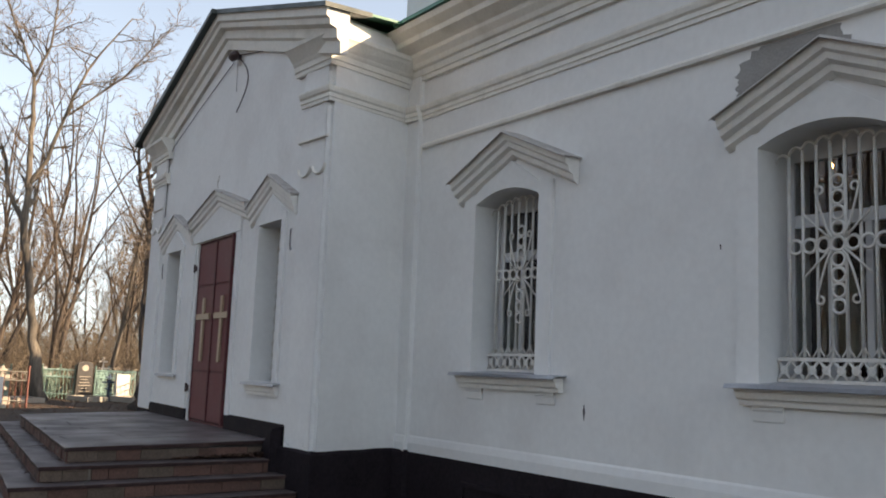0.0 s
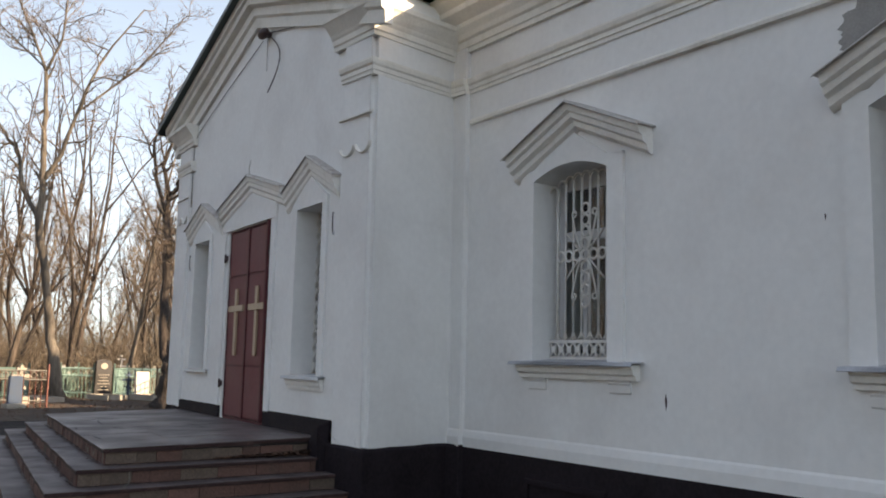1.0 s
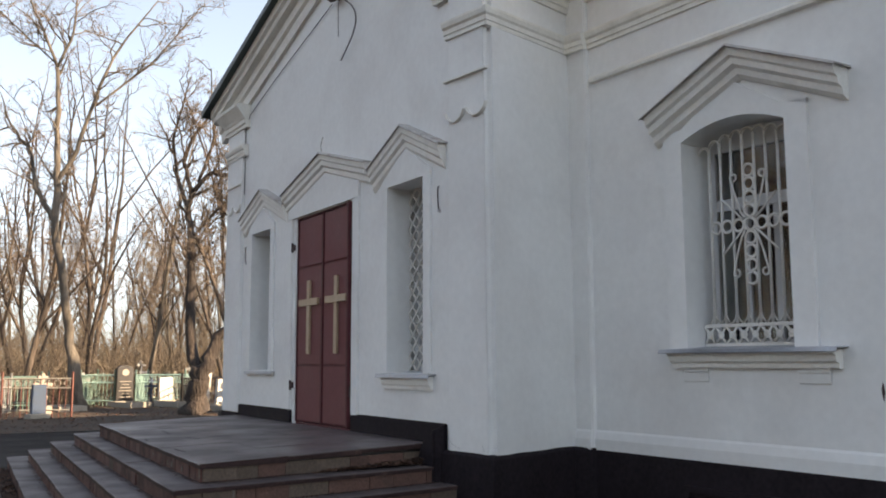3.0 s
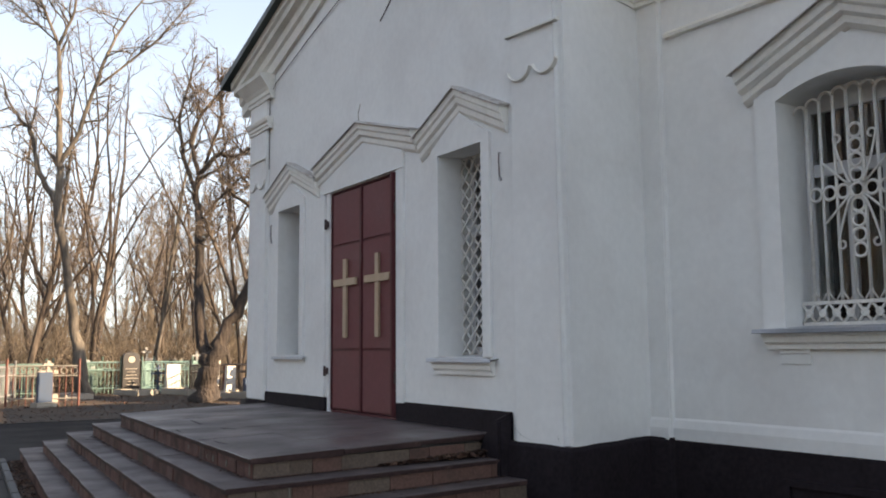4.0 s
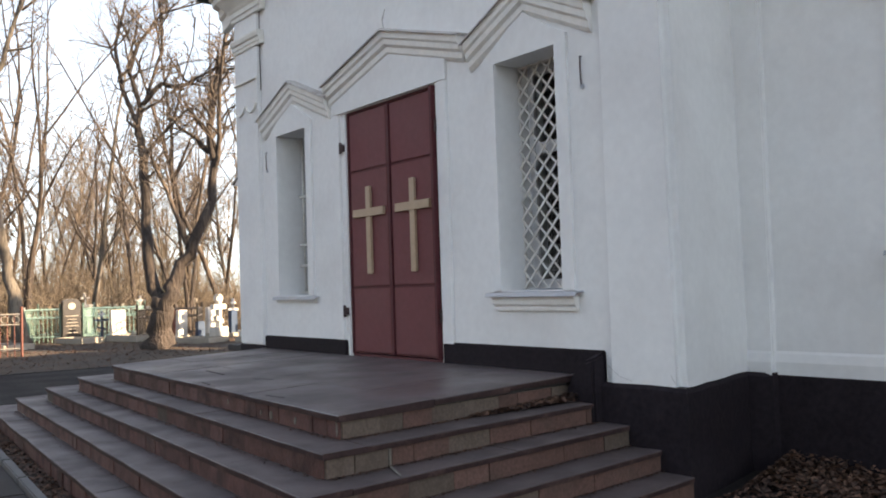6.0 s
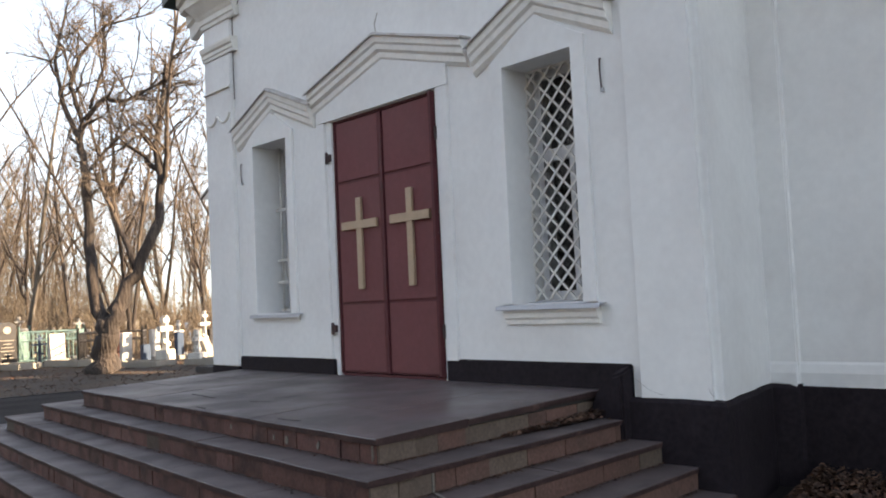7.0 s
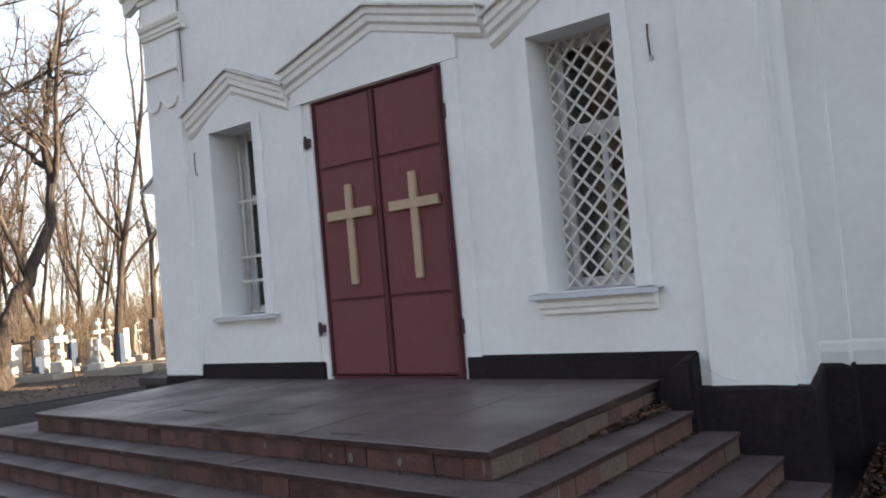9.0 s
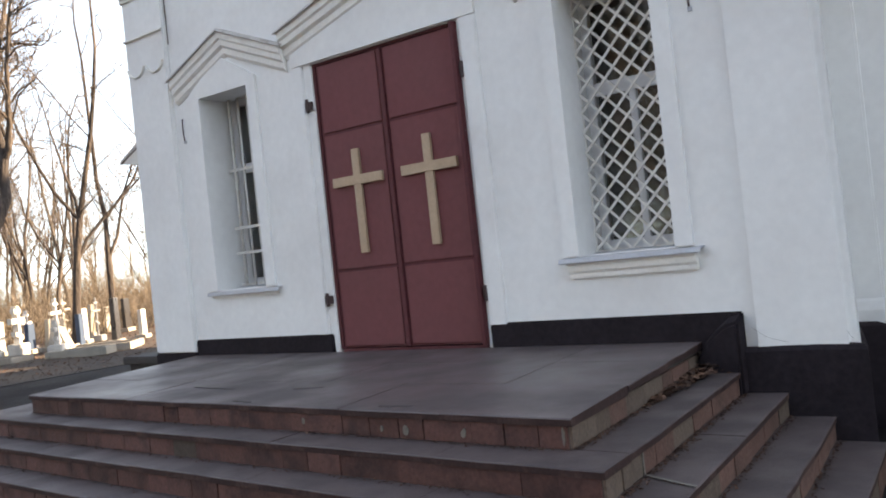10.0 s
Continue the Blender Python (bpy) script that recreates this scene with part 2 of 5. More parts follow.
def wall_x(s, x, thick, y0, y1, z0, z1, holes):
    """A wall facing -x with openings through it: (y0, y1, z0, z1, rise of the arch)."""
    ys = sorted({y0, y1, *[h[0] for h in holes], *[h[1] for h in holes]})
    zs = sorted({z0, z1, *[h[2] for h in holes], *[h[3] for h in holes]})
    inside = lambda y, z: any(h[0] < y < h[1] and h[2] < z < h[3] for h in holes)
    for a, b in zip(ys, ys[1:]):
        for c, d in zip(zs, zs[1:]):
            if not inside((a + b) / 2, (c + d) / 2):
                s.add([(x, a, c), (x, b, c), (x, b, d), (x, a, d)], [(0, 3, 2, 1)])
                s.add([(x + thick, a, c), (x + thick, b, c), (x + thick, b, d), (x + thick, a, d)], [(0, 1, 2, 3)])
    for a, b, c, d, rise in holes:
        s.add([(x, a, c), (x + thick, a, c), (x + thick, a, d), (x, a, d)], [(0, 1, 2, 3)])
        s.add([(x, b, c), (x + thick, b, c), (x + thick, b, d), (x, b, d)], [(3, 2, 1, 0)])
        s.add([(x, a, c), (x + thick, a, c), (x + thick, b, c), (x, b, c)], [(3, 2, 1, 0)])
        n = 12
        top = [(a + (b - a) * i / n, d - rise * (2 * i / n - 1) ** 2) for i in range(n + 1)]
        for (p, q), (r, t) in zip(top, top[1:]):
            s.add([(x, p, q), (x + thick, p, q), (x + thick, r, t), (x, r, t)], [(0, 1, 2, 3)])
            if rise:
                s.add([(x, p, q), (x, r, t), (x, r, d), (x, p, d)], [(0, 3, 2, 1)])
    return s


def sweep_plan(profile, pts, normals):
    """A horizontal moulding along a plan line; profile: (out, z)."""
    rows = []
    for i, (x, y) in enumerate(pts):
        if i == 0:
            m = Vector(normals[0])
        elif i == len(pts) - 1:
            m = Vector(normals[-1])
        else:
            m = Vector(normals[i]) if normals[i] == normals[i - 1] else Vector(normals[i - 1]) + Vector(normals[i])
        rows.append([(x + m.x * o, y + m.y * o, z) for o, z in profile])
    return rows


def sweep_front(profile, x, pts):
    """A moulding on a wall facing -x along a line of (y, z); profile: (out, height above the line)."""
    return [[(x - o, y, z + h) for o, h in profile] for y, z in pts]


HOLES_F = [(11.70, 13.37, FLOOR - 0.02, 3.45, 0.0), (10.05, 10.80, 1.48, 3.44, 0.0), (14.24, 14.98, 1.48, 3.44, 0.0)]
W1, W2 = (6.86, 7.89, 1.68, 3.61, 0.12), (3.30, 4.33, 1.68, 3.61, 0.12)
W3 = (-0.26, 0.77, 1.68, 3.61, 0.12)

s = Shape()
wall_x(s, XF, 0.55, 9.55, YN, 0.0, 5.45, HOLES_F)
s.prism([(XF, YT + 0.1, 5.45), (XF, YN, 5.45), (XF, YC, 6.45)], [(XF + 0.55, YT + 0.1, 5.45), (XF + 0.55, YN, 5.45), (XF + 0.55, YC, 6.45)])
porch_front = solid("wall_porch_front", s, plaster, "white-plastered gabled front wall of a church porch", "wall")
XP = XF - 0.045                     # face of the corner pilasters
far = YI + 0.6 * (YI - YS) / (XI - XC)
s = Shape().prism([(XC, YS, 0), (XI + 0.6, far, 0), (XI + 0.6, 9.72, 0), (XP, 9.62, 0)], [(XC + 0.02, YT, 5.76), (XI + 0.6, far + 0.04, 5.76), (XI + 0.6, 9.72, 5.76), (XP, 9.62, 5.76)])
corner_wall = solid("wall_porch_south", s, plaster, "white-plastered return wall of the church porch", "wall", smooth=True, bevel=0.07, steps=6)
corner_wall.modifiers.new("even_faces", "WEIGHTED_NORMAL").weight = 90
s = Shape().box((XF + 0.02, YN - 0.5, 0), (12.0, YN, 5.85))
solid("wall_porch_north", s, plaster, "white-plastered far side wall of the church porch", "wall")
s = wall_x(Shape(), XL, 0.65, -9.0, 9.38, 0.0, 5.78, [W1, W2, W3])
nave = skewed(solid("wall_nave", s, plaster, "long white-plastered church wall with arched windows", "wall"))
s = Shape().box((XL - 0.055, 9.05, 0.0), (XL + 0.1, 9.42, 5.7))
skewed(solid("pilaster_nave", s, plaster, "narrow flat plaster strip in the corner of nave and porch", "pilaster", bevel=0.012))
s = Shape().box((nave_xy(-9.0)[0], -8.9, 0), (17.5, -8.4, 5.7))
solid("wall_nave_end", s, plaster, "plain white end wall of the church", "wall")
s = Shape().box((17.0, -8.4, 0), (17.5, YN, 5.7))
solid("wall_nave_far", s, plaster, "plain white far wall of the church", "wall")
s = Shape().box((XF + 0.5, 9.4, FLOOR - 0.12), (17.0, YN - 0.4, FLOOR - 0.03))
a, b = nave_xy(-8.5, -0.5), nave_xy(9.3, -0.5)
plan = [(17.0, -8.4), (17.0, 9.4), (b[0], 9.4), (a[0], -8.4)]
s.prism([(x, y, FLOOR - 0.12) for x, y in plan], [(x, y, FLOOR - 0.03) for x, y in plan])
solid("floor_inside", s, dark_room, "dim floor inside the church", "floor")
s = Shape().box((XF + 0.5, 9.4, 5.2), (17.0, YN - 0.4, 5.3))
s.prism([(x, y, 5.2) for x, y in plan], [(x, y, 5.3) for x, y in plan])
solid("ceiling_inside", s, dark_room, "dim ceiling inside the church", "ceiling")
s = Shape().box((9.5, -8.4, FLOOR - 0.03), (9.7, YN - 0.5, 5.2))
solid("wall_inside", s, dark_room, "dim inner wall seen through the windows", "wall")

# the far corner pilaster, slightly proud of the front
s = Shape().box((XP, 15.42, 0.86), (XF + 0.12, YN + 0.012, 5.25))
solid("pilaster_north", s, plaster, "flat white plaster corner pilaster of the porch", "pilaster", bevel=0.015)

# black plinth
side = Vector((XI - XC, YI - YS)).normalized()
out_s, out_n = (side.y, -side.x), (-math.cos(SKEW), -math.sin(SKEW))
run = [(XP, 9.64), (XP + 0.02, 9.4), (XC - 0.02, 9.2), (XC, YS)] + [(XC + (XI - XC) * f, YS + (YI - YS) * f) for f in (0.15, 0.3, 0.45, 0.6, 0.75, 0.9)] + [(XI, YI), nave_xy(9.04, 0.055), nave_xy(9.03)]
facing = [(-1, 0)] * 3 + [out_s] * 7 + [out_n] * 2
for y in [*np.arange(8.9, 1.5, -0.12), -9.0]:
    run.append(nave_xy(float(y)))
    facing.append(out_n)
rows = sweep_plan([(-0.1, 0), (0.035, 0), (0.03, PLINTH - 0.03), (0.012, PLINTH), (-0.1, PLINTH)], run, facing)
for k, r in enumerate(rows):        # a hand-brushed upper edge
    dz = 0.012 * noise.noise((k * 0.41, 0, 0)) + 0.006 * noise.noise((k * 1.7, 3, 0))
    rows[k] = [r[0], r[1], (r[2][0], r[2][1], r[2][2] + dz), (r[3][0], r[3][1], r[3][2] + dz), r[4]]
s = Shape().rows(rows)
plinth = solid("plinth", s, tar, "black-painted plinth along the foot of the church", "plinth")
vent = thing("plinth_vent", "small dark recessed vent hatch in the black plinth", "vent", kind="structure")
s = Shape()
for a, b in (((6.85, 0.50), (7.95, 0.55)), ((6.85, 0.08), (6.90, 0.50)), ((7.90, 0.08), (7.95, 0.50))):
    s.box((XL - 0.075, a[0], a[1]), (XL - 0.03, b[0], b[1]))
part("frame", s, tar, vent)
part("grating", Shape().box((XL - 0.045, 6.90, 0.08), (XL - 0.032, 7.90, 0.50)), tar, vent)
skewed(vent)
s = Shape()
for a, b, h in ((9.64, 11.66, 1.015), (13.42, 15.42, 0.985)):
    s.box((XF - 0.03, a, FLOOR - 0.06), (XF + 0.02, b, h))
s.box((XF - 0.05, 15.425, 0.3), (XF + 0.05, YN + 0.02, 0.862))
band = solid("plinth_band", s, tar, "black-painted band above the porch landing", "plinth", bevel=0.012)
s = Shape()
hump = [(9.63, 0.50), (9.63, 1.012), (9.72, 0.99), (9.80, 0.93), (9.87, 0.86), (9.92, 0.77), (9.93, 0.50)]
s.prism([(XF - 0.02, y, z) for y, z in hump], [(XF - 0.16, y, z - 0.05) for y, z in hump])
solid("plinth_patch", s, tar, "lump of black pitch where landing meets plinth", "plinth", bevel=0.02)

# pale ledge above the nave plinth
s = Shape().rows(sweep_plan([(-0.05, PLINTH - 0.02), (0.026, PLINTH - 0.02), (0.028, 0.86), (0.012, 0.925), (0.0, 0.945), (-0.05, 0.945)], [(XL, 9.05), (XL, -9.0)], [(-1, 0)]))
s.rows(sweep_plan([(-0.05, PLINTH - 0.02), (0.026, PLINTH - 0.02), (0.028, 0.86), (0.012, 0.925), (0.0, 0.945), (-0.05, 0.945)], [(XL - 0.055, 9.36), (XL - 0.055, 9.055)], [(-1, 0)]))
skewed(solid("base_ledge", s, plaster, "low white plaster ledge above the plinth", "trim"))

# entablature: architrave, cornice and string course
LINE = [(XP, 9.58), (XC + 0.015, YT), (XI, YI + 0.04), nave_xy(9.05, 0.055), nave_xy(9.045), nave_xy(-9.0)]
NORM = [(-1, 0), out_s, out_n, out_n, out_n]
arch_p = [(-0.05, 4.69), (0.018, 4.69), (0.018, 4.73), (0.03, 4.735), (0.03, 4.78), (0.05, 4.80), (0.06, 4.84), (0.06, 4.86), (-0.05, 4.87)]
solid("architrave", Shape().rows(sweep_plan(arch_p, LINE, NORM)), mould, "weathered plaster architrave moulding round the church", "trim")
solid("architrave_north", Shape().rows(sweep_plan(arch_p, [(XF - 0.045, YN + 0.012), (XP, 15.30)], [(-1, 0)])).rows(
    sweep_plan(arch_p, [(8.0, YN), (XF - 0.045, YN)], [(0, 1)])), mould, "weathered plaster architrave on the far pilaster", "trim")
corn_low = [(-0.05, 5.12), (0.02, 5.12), (0.025, 5.17), (0.04, 5.18), (0.045, 5.24), (0.06, 5.26), (0.075, 5.29), (0.16, 5.40), (0.18, 5.42), (0.185, 5.465), (-0.05, 5.48)]
solid("cornice_porch", Shape().rows(sweep_plan(corn_low, [(XP, 9.80), (XC + 0.015, YT), (XI + 0.1, YI + 0.06)], NORM[:2])), mould, "stepped plaster cornice on the porch corner", "cornice")
solid("cornice_porch_north", Shape().rows(sweep_plan(corn_low, [(8.0, YN + 0.012), (XF - 0.045, YN + 0.012), (XF - 0.045, 15.25)], [(0, 1), (-1, 0)])), mould,
      "stepped plaster cornice on the far porch corner", "cornice")
corn_nave = [(-0.05, 5.18), (0.04, 5.18), (0.045, 5.23), (0.06, 5.24), (0.07, 5.31), (0.10, 5.33), (0.12, 5.38), (0.17, 5.44), (0.18, 5.48), (0.30, 5.56), (0.31, 5.62), (0.40, 5.69), (0.42, 5.755), (-0.05, 5.80)]
skewed(solid("cornice_nave", Shape().rows(sweep_plan(corn_nave, [(XL, 9.34), (XL, -9.0)], [(-1, 0)])), mould, "broad stepped plaster cornice along the nave", "cornice"))
skewed(solid("string_course", Shape().rows(sweep_plan([(-0.05, 4.31), (0.045, 4.33), (0.05, 4.36), (0.02, 4.39), (-0.05, 4.40)], [(XL, 9.0), (XL, -9.0)], [(-1, 0)])), mould,
             "thin plaster string course along the nave", "trim"))

# raking cornice of the gable and the roofs
RAKE = [(8.60, 5.60), (YC, 6.77), (16.46, 5.60)]
rake_p = [(0.25, 0.0), (0.24, -0.02), (0.24, -0.10), (0.20, -0.12), (0.19, -0.19), (0.11, -0.22), (0.10, -0.33), (0.06, -0.36), (0.05, -0.50), (-0.04, -0.50), (-0.04, 0.0)]
solid("raking_cornice", Shape().rows(sweep_front(rake_p, XF, RAKE)), mould, "stepped raking cornice of the porch gable", "cornice")
s = Shape()
for sign in (-1, 1):
    e = YC + sign * 3.60
    ring = [(e, 5.765), (YC, 6.81), (YC, 6.85), (e, 5.795)]
    s.prism([(XF - 0.10, y, z) for y, z in ring], [(11.0, y, z) for y, z in ring])
solid("roof_porch", s, green, "green-painted sheet metal gable roof of the porch", "roof")
s = Shape()
for e, low, out in ((YC - 3.96, 0.05, 0.28), (YC + 4.14, 0.10, 0.34)):
    ze = 6.772 - 0.298 * abs(e - YC)
    ring = [(e, ze - 0.005), (YC, 6.772), (YC, 6.84), (e, ze + low)]
    s.prism([(XF - out, y, z) for y, z in ring], [(XF + 0.3, y, z) for y, z in ring])
solid("roof_edge", s, darkgreen, "dark sheet metal edge of the porch roof", "roof")
s = Shape()
ring = [(XL - 0.45, 5.765), (11.6, 7.42), (17.9, 5.765), (17.9, 5.80), (11.6, 7.47), (XL - 0.45, 5.81)]
s.prism([(x, -9.4, z) for x, z in ring], [(x, 9.1, z) for x, z in ring])
skewed(solid("roof_nave", s, green, "green-painted sheet metal roof of the nave", "roof"))
# upper storey first; the other three boxes are unseen, added to shade the cemetery
s = Shape().box((6.9, 8.3, 5.9), (16.5, 11.45, 9.5)).box((15.0, 11.0, 5.2), (19.5, 16.0, 9.0)).box((22.3, 14.0, 0.0), (23.4, 16.0, 13.8)).box((17.5, 11.2, 0.0), (22.3, 15.8, 8.0))
solid("upper_wall_and_shade_masses", s, plaster, "pale upper storey of the church, with unseen blocks added to cast shade", "wall")


# ---- windows ----
HOOD = [(0.17, 0.0), (0.165, -0.017), (0.155, -0.072), (0.125, -0.09), (0.115, -0.14), (0.070, -0.165), (0.062, -0.217), (0.020, -0.25), (-0.03, -0.255), (-0.03, 0.0)]


def hood(parent, x, y, half, z_end, z_top, deep=1.0):
    line = [(y - half, z_end), (y, z_top), (y + half, z_end)]
    part("hood", Shape().rows(sweep_front([(o * deep if o > 0 else o, h) for o, h in HOOD], x, line)), hoodm, parent, "gabled plaster hood moulding")
    flash = [(-0.01, 0.004), (0.185 * deep, 0.004), (0.20 * deep, -0.012), (0.205 * deep, -0.006), (0.188 * deep, 0.016), (-0.01, 0.022)]
    wider = [(y - half - 0.03, z_end - 0.012), (y, z_top), (y + half + 0.03, z_end - 0.012)]
    part("flashing", Shape().rows(sweep_front(flash, x, wider)), tin_old, parent, "weathered tin flashing on the hood")
    # the plain field between hood and opening
    gap = 0.20
    ring = [(y - half + 0.22, z_end - 0.42), (y + half - 0.22, z_end - 0.42), (y + half - 0.22, z_end - gap + 0.02), (y, z_top - gap - 0.02), (y - half + 0.22, z_end - gap + 0.02)]
    return ring


def surround(parent, x, hole, wide, ring, out=0.03):
    a, b, c, d, rise = hole
    s = Shape()
    for p, q in ((a - wide, a), (b, b + wide)):
        s.box((x - out, p, c), (x + 0.0005, q, d))
    n = 12
    top = [(a + (b - a) * i / n, d - rise * (2 * i / n - 1) ** 2 + 0.001) for i in range(n + 1)]
    peak = lambda y: ring[2][1] + (ring[3][1] - ring[2][1]) * max(0.0, 1 - abs(y - (a + b) / 2) / (ring[2][0] - (a + b) / 2))
    edge = [a - wide, *[p for p, _ in top], b + wide]
    under = [d, *[q for _, q in top], d]
    for i in range(len(edge) - 1):
        y0, y1 = edge[i], edge[i + 1]
        lo = [(y0, under[i] if 0 < i else under[1] if rise == 0 else d), (y1, under[i + 1] if i + 1 < len(edge) - 1 else d)]
        if i == 0:
            lo = [(y0, d), (y1, d)]
        if i == len(edge) - 2:
            lo = [(y0, d), (y1, d)]
        ringp = [lo[0], lo[1], (y1, peak(y1)), (y0, peak(y0))]
        s.prism([(x - out, y, z) for y, z in ringp], [(x + 0.0005, y, z) for y, z in ringp])
    part("surround", s, plaster, parent, "raised plain plaster surround")


def sill(parent, x, y0, y1, z, tilt=0.0, brackets=False, deep=1.0, tall=1.0):
    prof = [(-0.02, -0.14), (0.05, -0.14), (0.055, -0.10), (0.09, -0.085), (0.10, -0.04), (0.12, -0.03), (0.12, -0.008), (-0.02, 0.0)]
    prof = [(o * deep if o > 0 else o, h * tall) for o, h in prof]
    part("sill", Shape().rows(sweep_front(prof, x, [(y0 + 0.05, z - 0.012), (y1 - 0.05, z - 0.012)])), hoodm, parent, "moulded plaster sill", bevel=0.004)
    top = [(-0.30, 0.03), (0.15, -0.004), (0.165, -0.03), (0.17, -0.026), (0.155, 0.004), (-0.30, 0.036)]
    top = [(o * deep if o > 0 else o, h) for o, h in top]
    part("sill_cover", Shape().rows([[(x - o, y, z + h + tilt * random.uniform(-1, 1)) for o, h in top] for y in np.linspace(y0 + 0.16, y1 - 0.16, 4)]), tin, parent, "grey tin sill cover")
    lip = [(0.0, 0.004), (0.15, -0.004), (0.165, -0.03), (0.17, -0.026), (0.155, 0.004), (0.0, 0.012)]
    lip = [(o * deep, h) for o, h in lip]
    part("sill_lip", Shape().rows([[(x - o, y, z + h) for o, h in lip] for y in (y0, y1)]), tin, parent)
    if brackets:
        for y in (y0 + 0.28, y1 - 0.28):
            part("bracket", Shape().rows(sweep_front([(-0.02, 0), (0.026, 0), (0.024, -0.03), (0.014, -0.045), (0.012, -0.11), (0.006, -0.12), (-0.02, -0.12)], x, [(y - 0.13, z - 0.15), (y + 0.13, z - 0.15)])),
                 plaster, parent)


def sash(parent, x, hole, mullions, transom):
    """The glazed frame behind a grille."""
    a, b, c, d, rise = hole
    s = Shape()
    w = 0.07
    for p, q, r, t in ((a, a + w, c, d), (b - w, b, c, d), (a + w, b - w, c, c + w + 0.02), (a + w, b - w, d - w - rise, d)):
        s.box((x, p, r), (x + 0.06, q, t))
    part("window_frame", s, frame_m, parent, "white-painted window frame", bevel=0.004)
    part("transom", Shape().box((x + 0.004, a + w, transom - 0.05), (x + 0.056, b - w, transom + 0.05)), frame_m, parent, bevel=0.004)
    cuts = [a + w] + mullions + [b - w]
    for y in mullions:
        part("mullion", Shape().box((x + 0.006, y - 0.028, c + w), (x + 0.054, y + 0.028, transom - 0.05)), frame_m, parent, bevel=0.004)
    for p, q in zip(cuts, cuts[1:]):
        pane = part("pane", Shape().box((x + 0.028, p, c + w), (x + 0.034, q, transom)), glass, parent)
        pane.visible_shadow = False
    pane = part("pane", Shape().box((x + 0.028, a + w, transom), (x + 0.034, b - w, d - w)), glass, parent)
    pane.visible_shadow = False


def lattice(parent, x, hole, pitch):
    a, b, c, d, _ = hole
    grille = part("grille", Shape().box((x, a, c), (x + 0.012, b, c + 0.02)).box((x, a, d - 0.02), (x + 0.012, b, d)).box((x, a, c), (x + 0.012, a + 0.012, d)).box((x, b - 0.012, c), (x + 0.012, b, d)),
                  white_iron, parent, "white-painted diamond lattice grille")
    w, h, t = b - a, d - c, 0.0095
    for sign in (1, -1):
        k = -h
        n = 0
        while k < w:
            # line u - v = k within the opening
            u0, u1 = max(0, k), min(w, k + h)
            if u1 - u0 > 0.02:
                off = 0.004 if sign > 0 else 0.013
                pt = lambda u: (a + u if sign > 0 else b - u, c + u - k)
                (y0, z0), (y1, z1) = pt(u0), pt(u1)
                ny, nz = -(z1 - z0), (y1 - y0)
                ln = math.hypot(ny, nz)
                ny, nz = ny / ln * t, nz / ln * t
                ring = [(y0 + ny, z0 + nz), (y1 + ny, z1 + nz), (y1 - ny, z1 - nz), (y0 - ny, z0 - nz)]
                part("bar", Shape().prism([(x - off, y, z) for y, z in ring], [(x - off - 0.008, y, z) for y, z in ring]), white_iron, grille)
            k += pitch


def straight_bars(parent, x, hole):
    a, b, c, d, _ = hole
    grille = part("grille", Shape().box((x, a, c + 0.02), (x + 0.01, b, c + 0.045)), white_iron, parent, "white-painted straight bar grille")
    for y in np.linspace(a + 0.08, b - 0.08, 5):
        part("bar", Shape().tube([(x, y, c + 0.01), (x, y, d - 0.005)], 0.014, 6), white_iron, grille, smooth=True)
    for z in (c + 0.36, c + 0.62, c + 1.22):
        part("crossbar", Shape().box((x - 0.022, a, z - 0.014), (x - 0.012, b, z + 0.014)), white_iron, grille)


def ring_pts(x, y, z, r, n=14, a0=0.0, a1=2 * math.pi):
    return [(x, y + r * math.cos(a0 + (a1 - a0) * i / n), z + r * math.sin(a0 + (a1 - a0) * i / n)) for i in range(n + 1)]


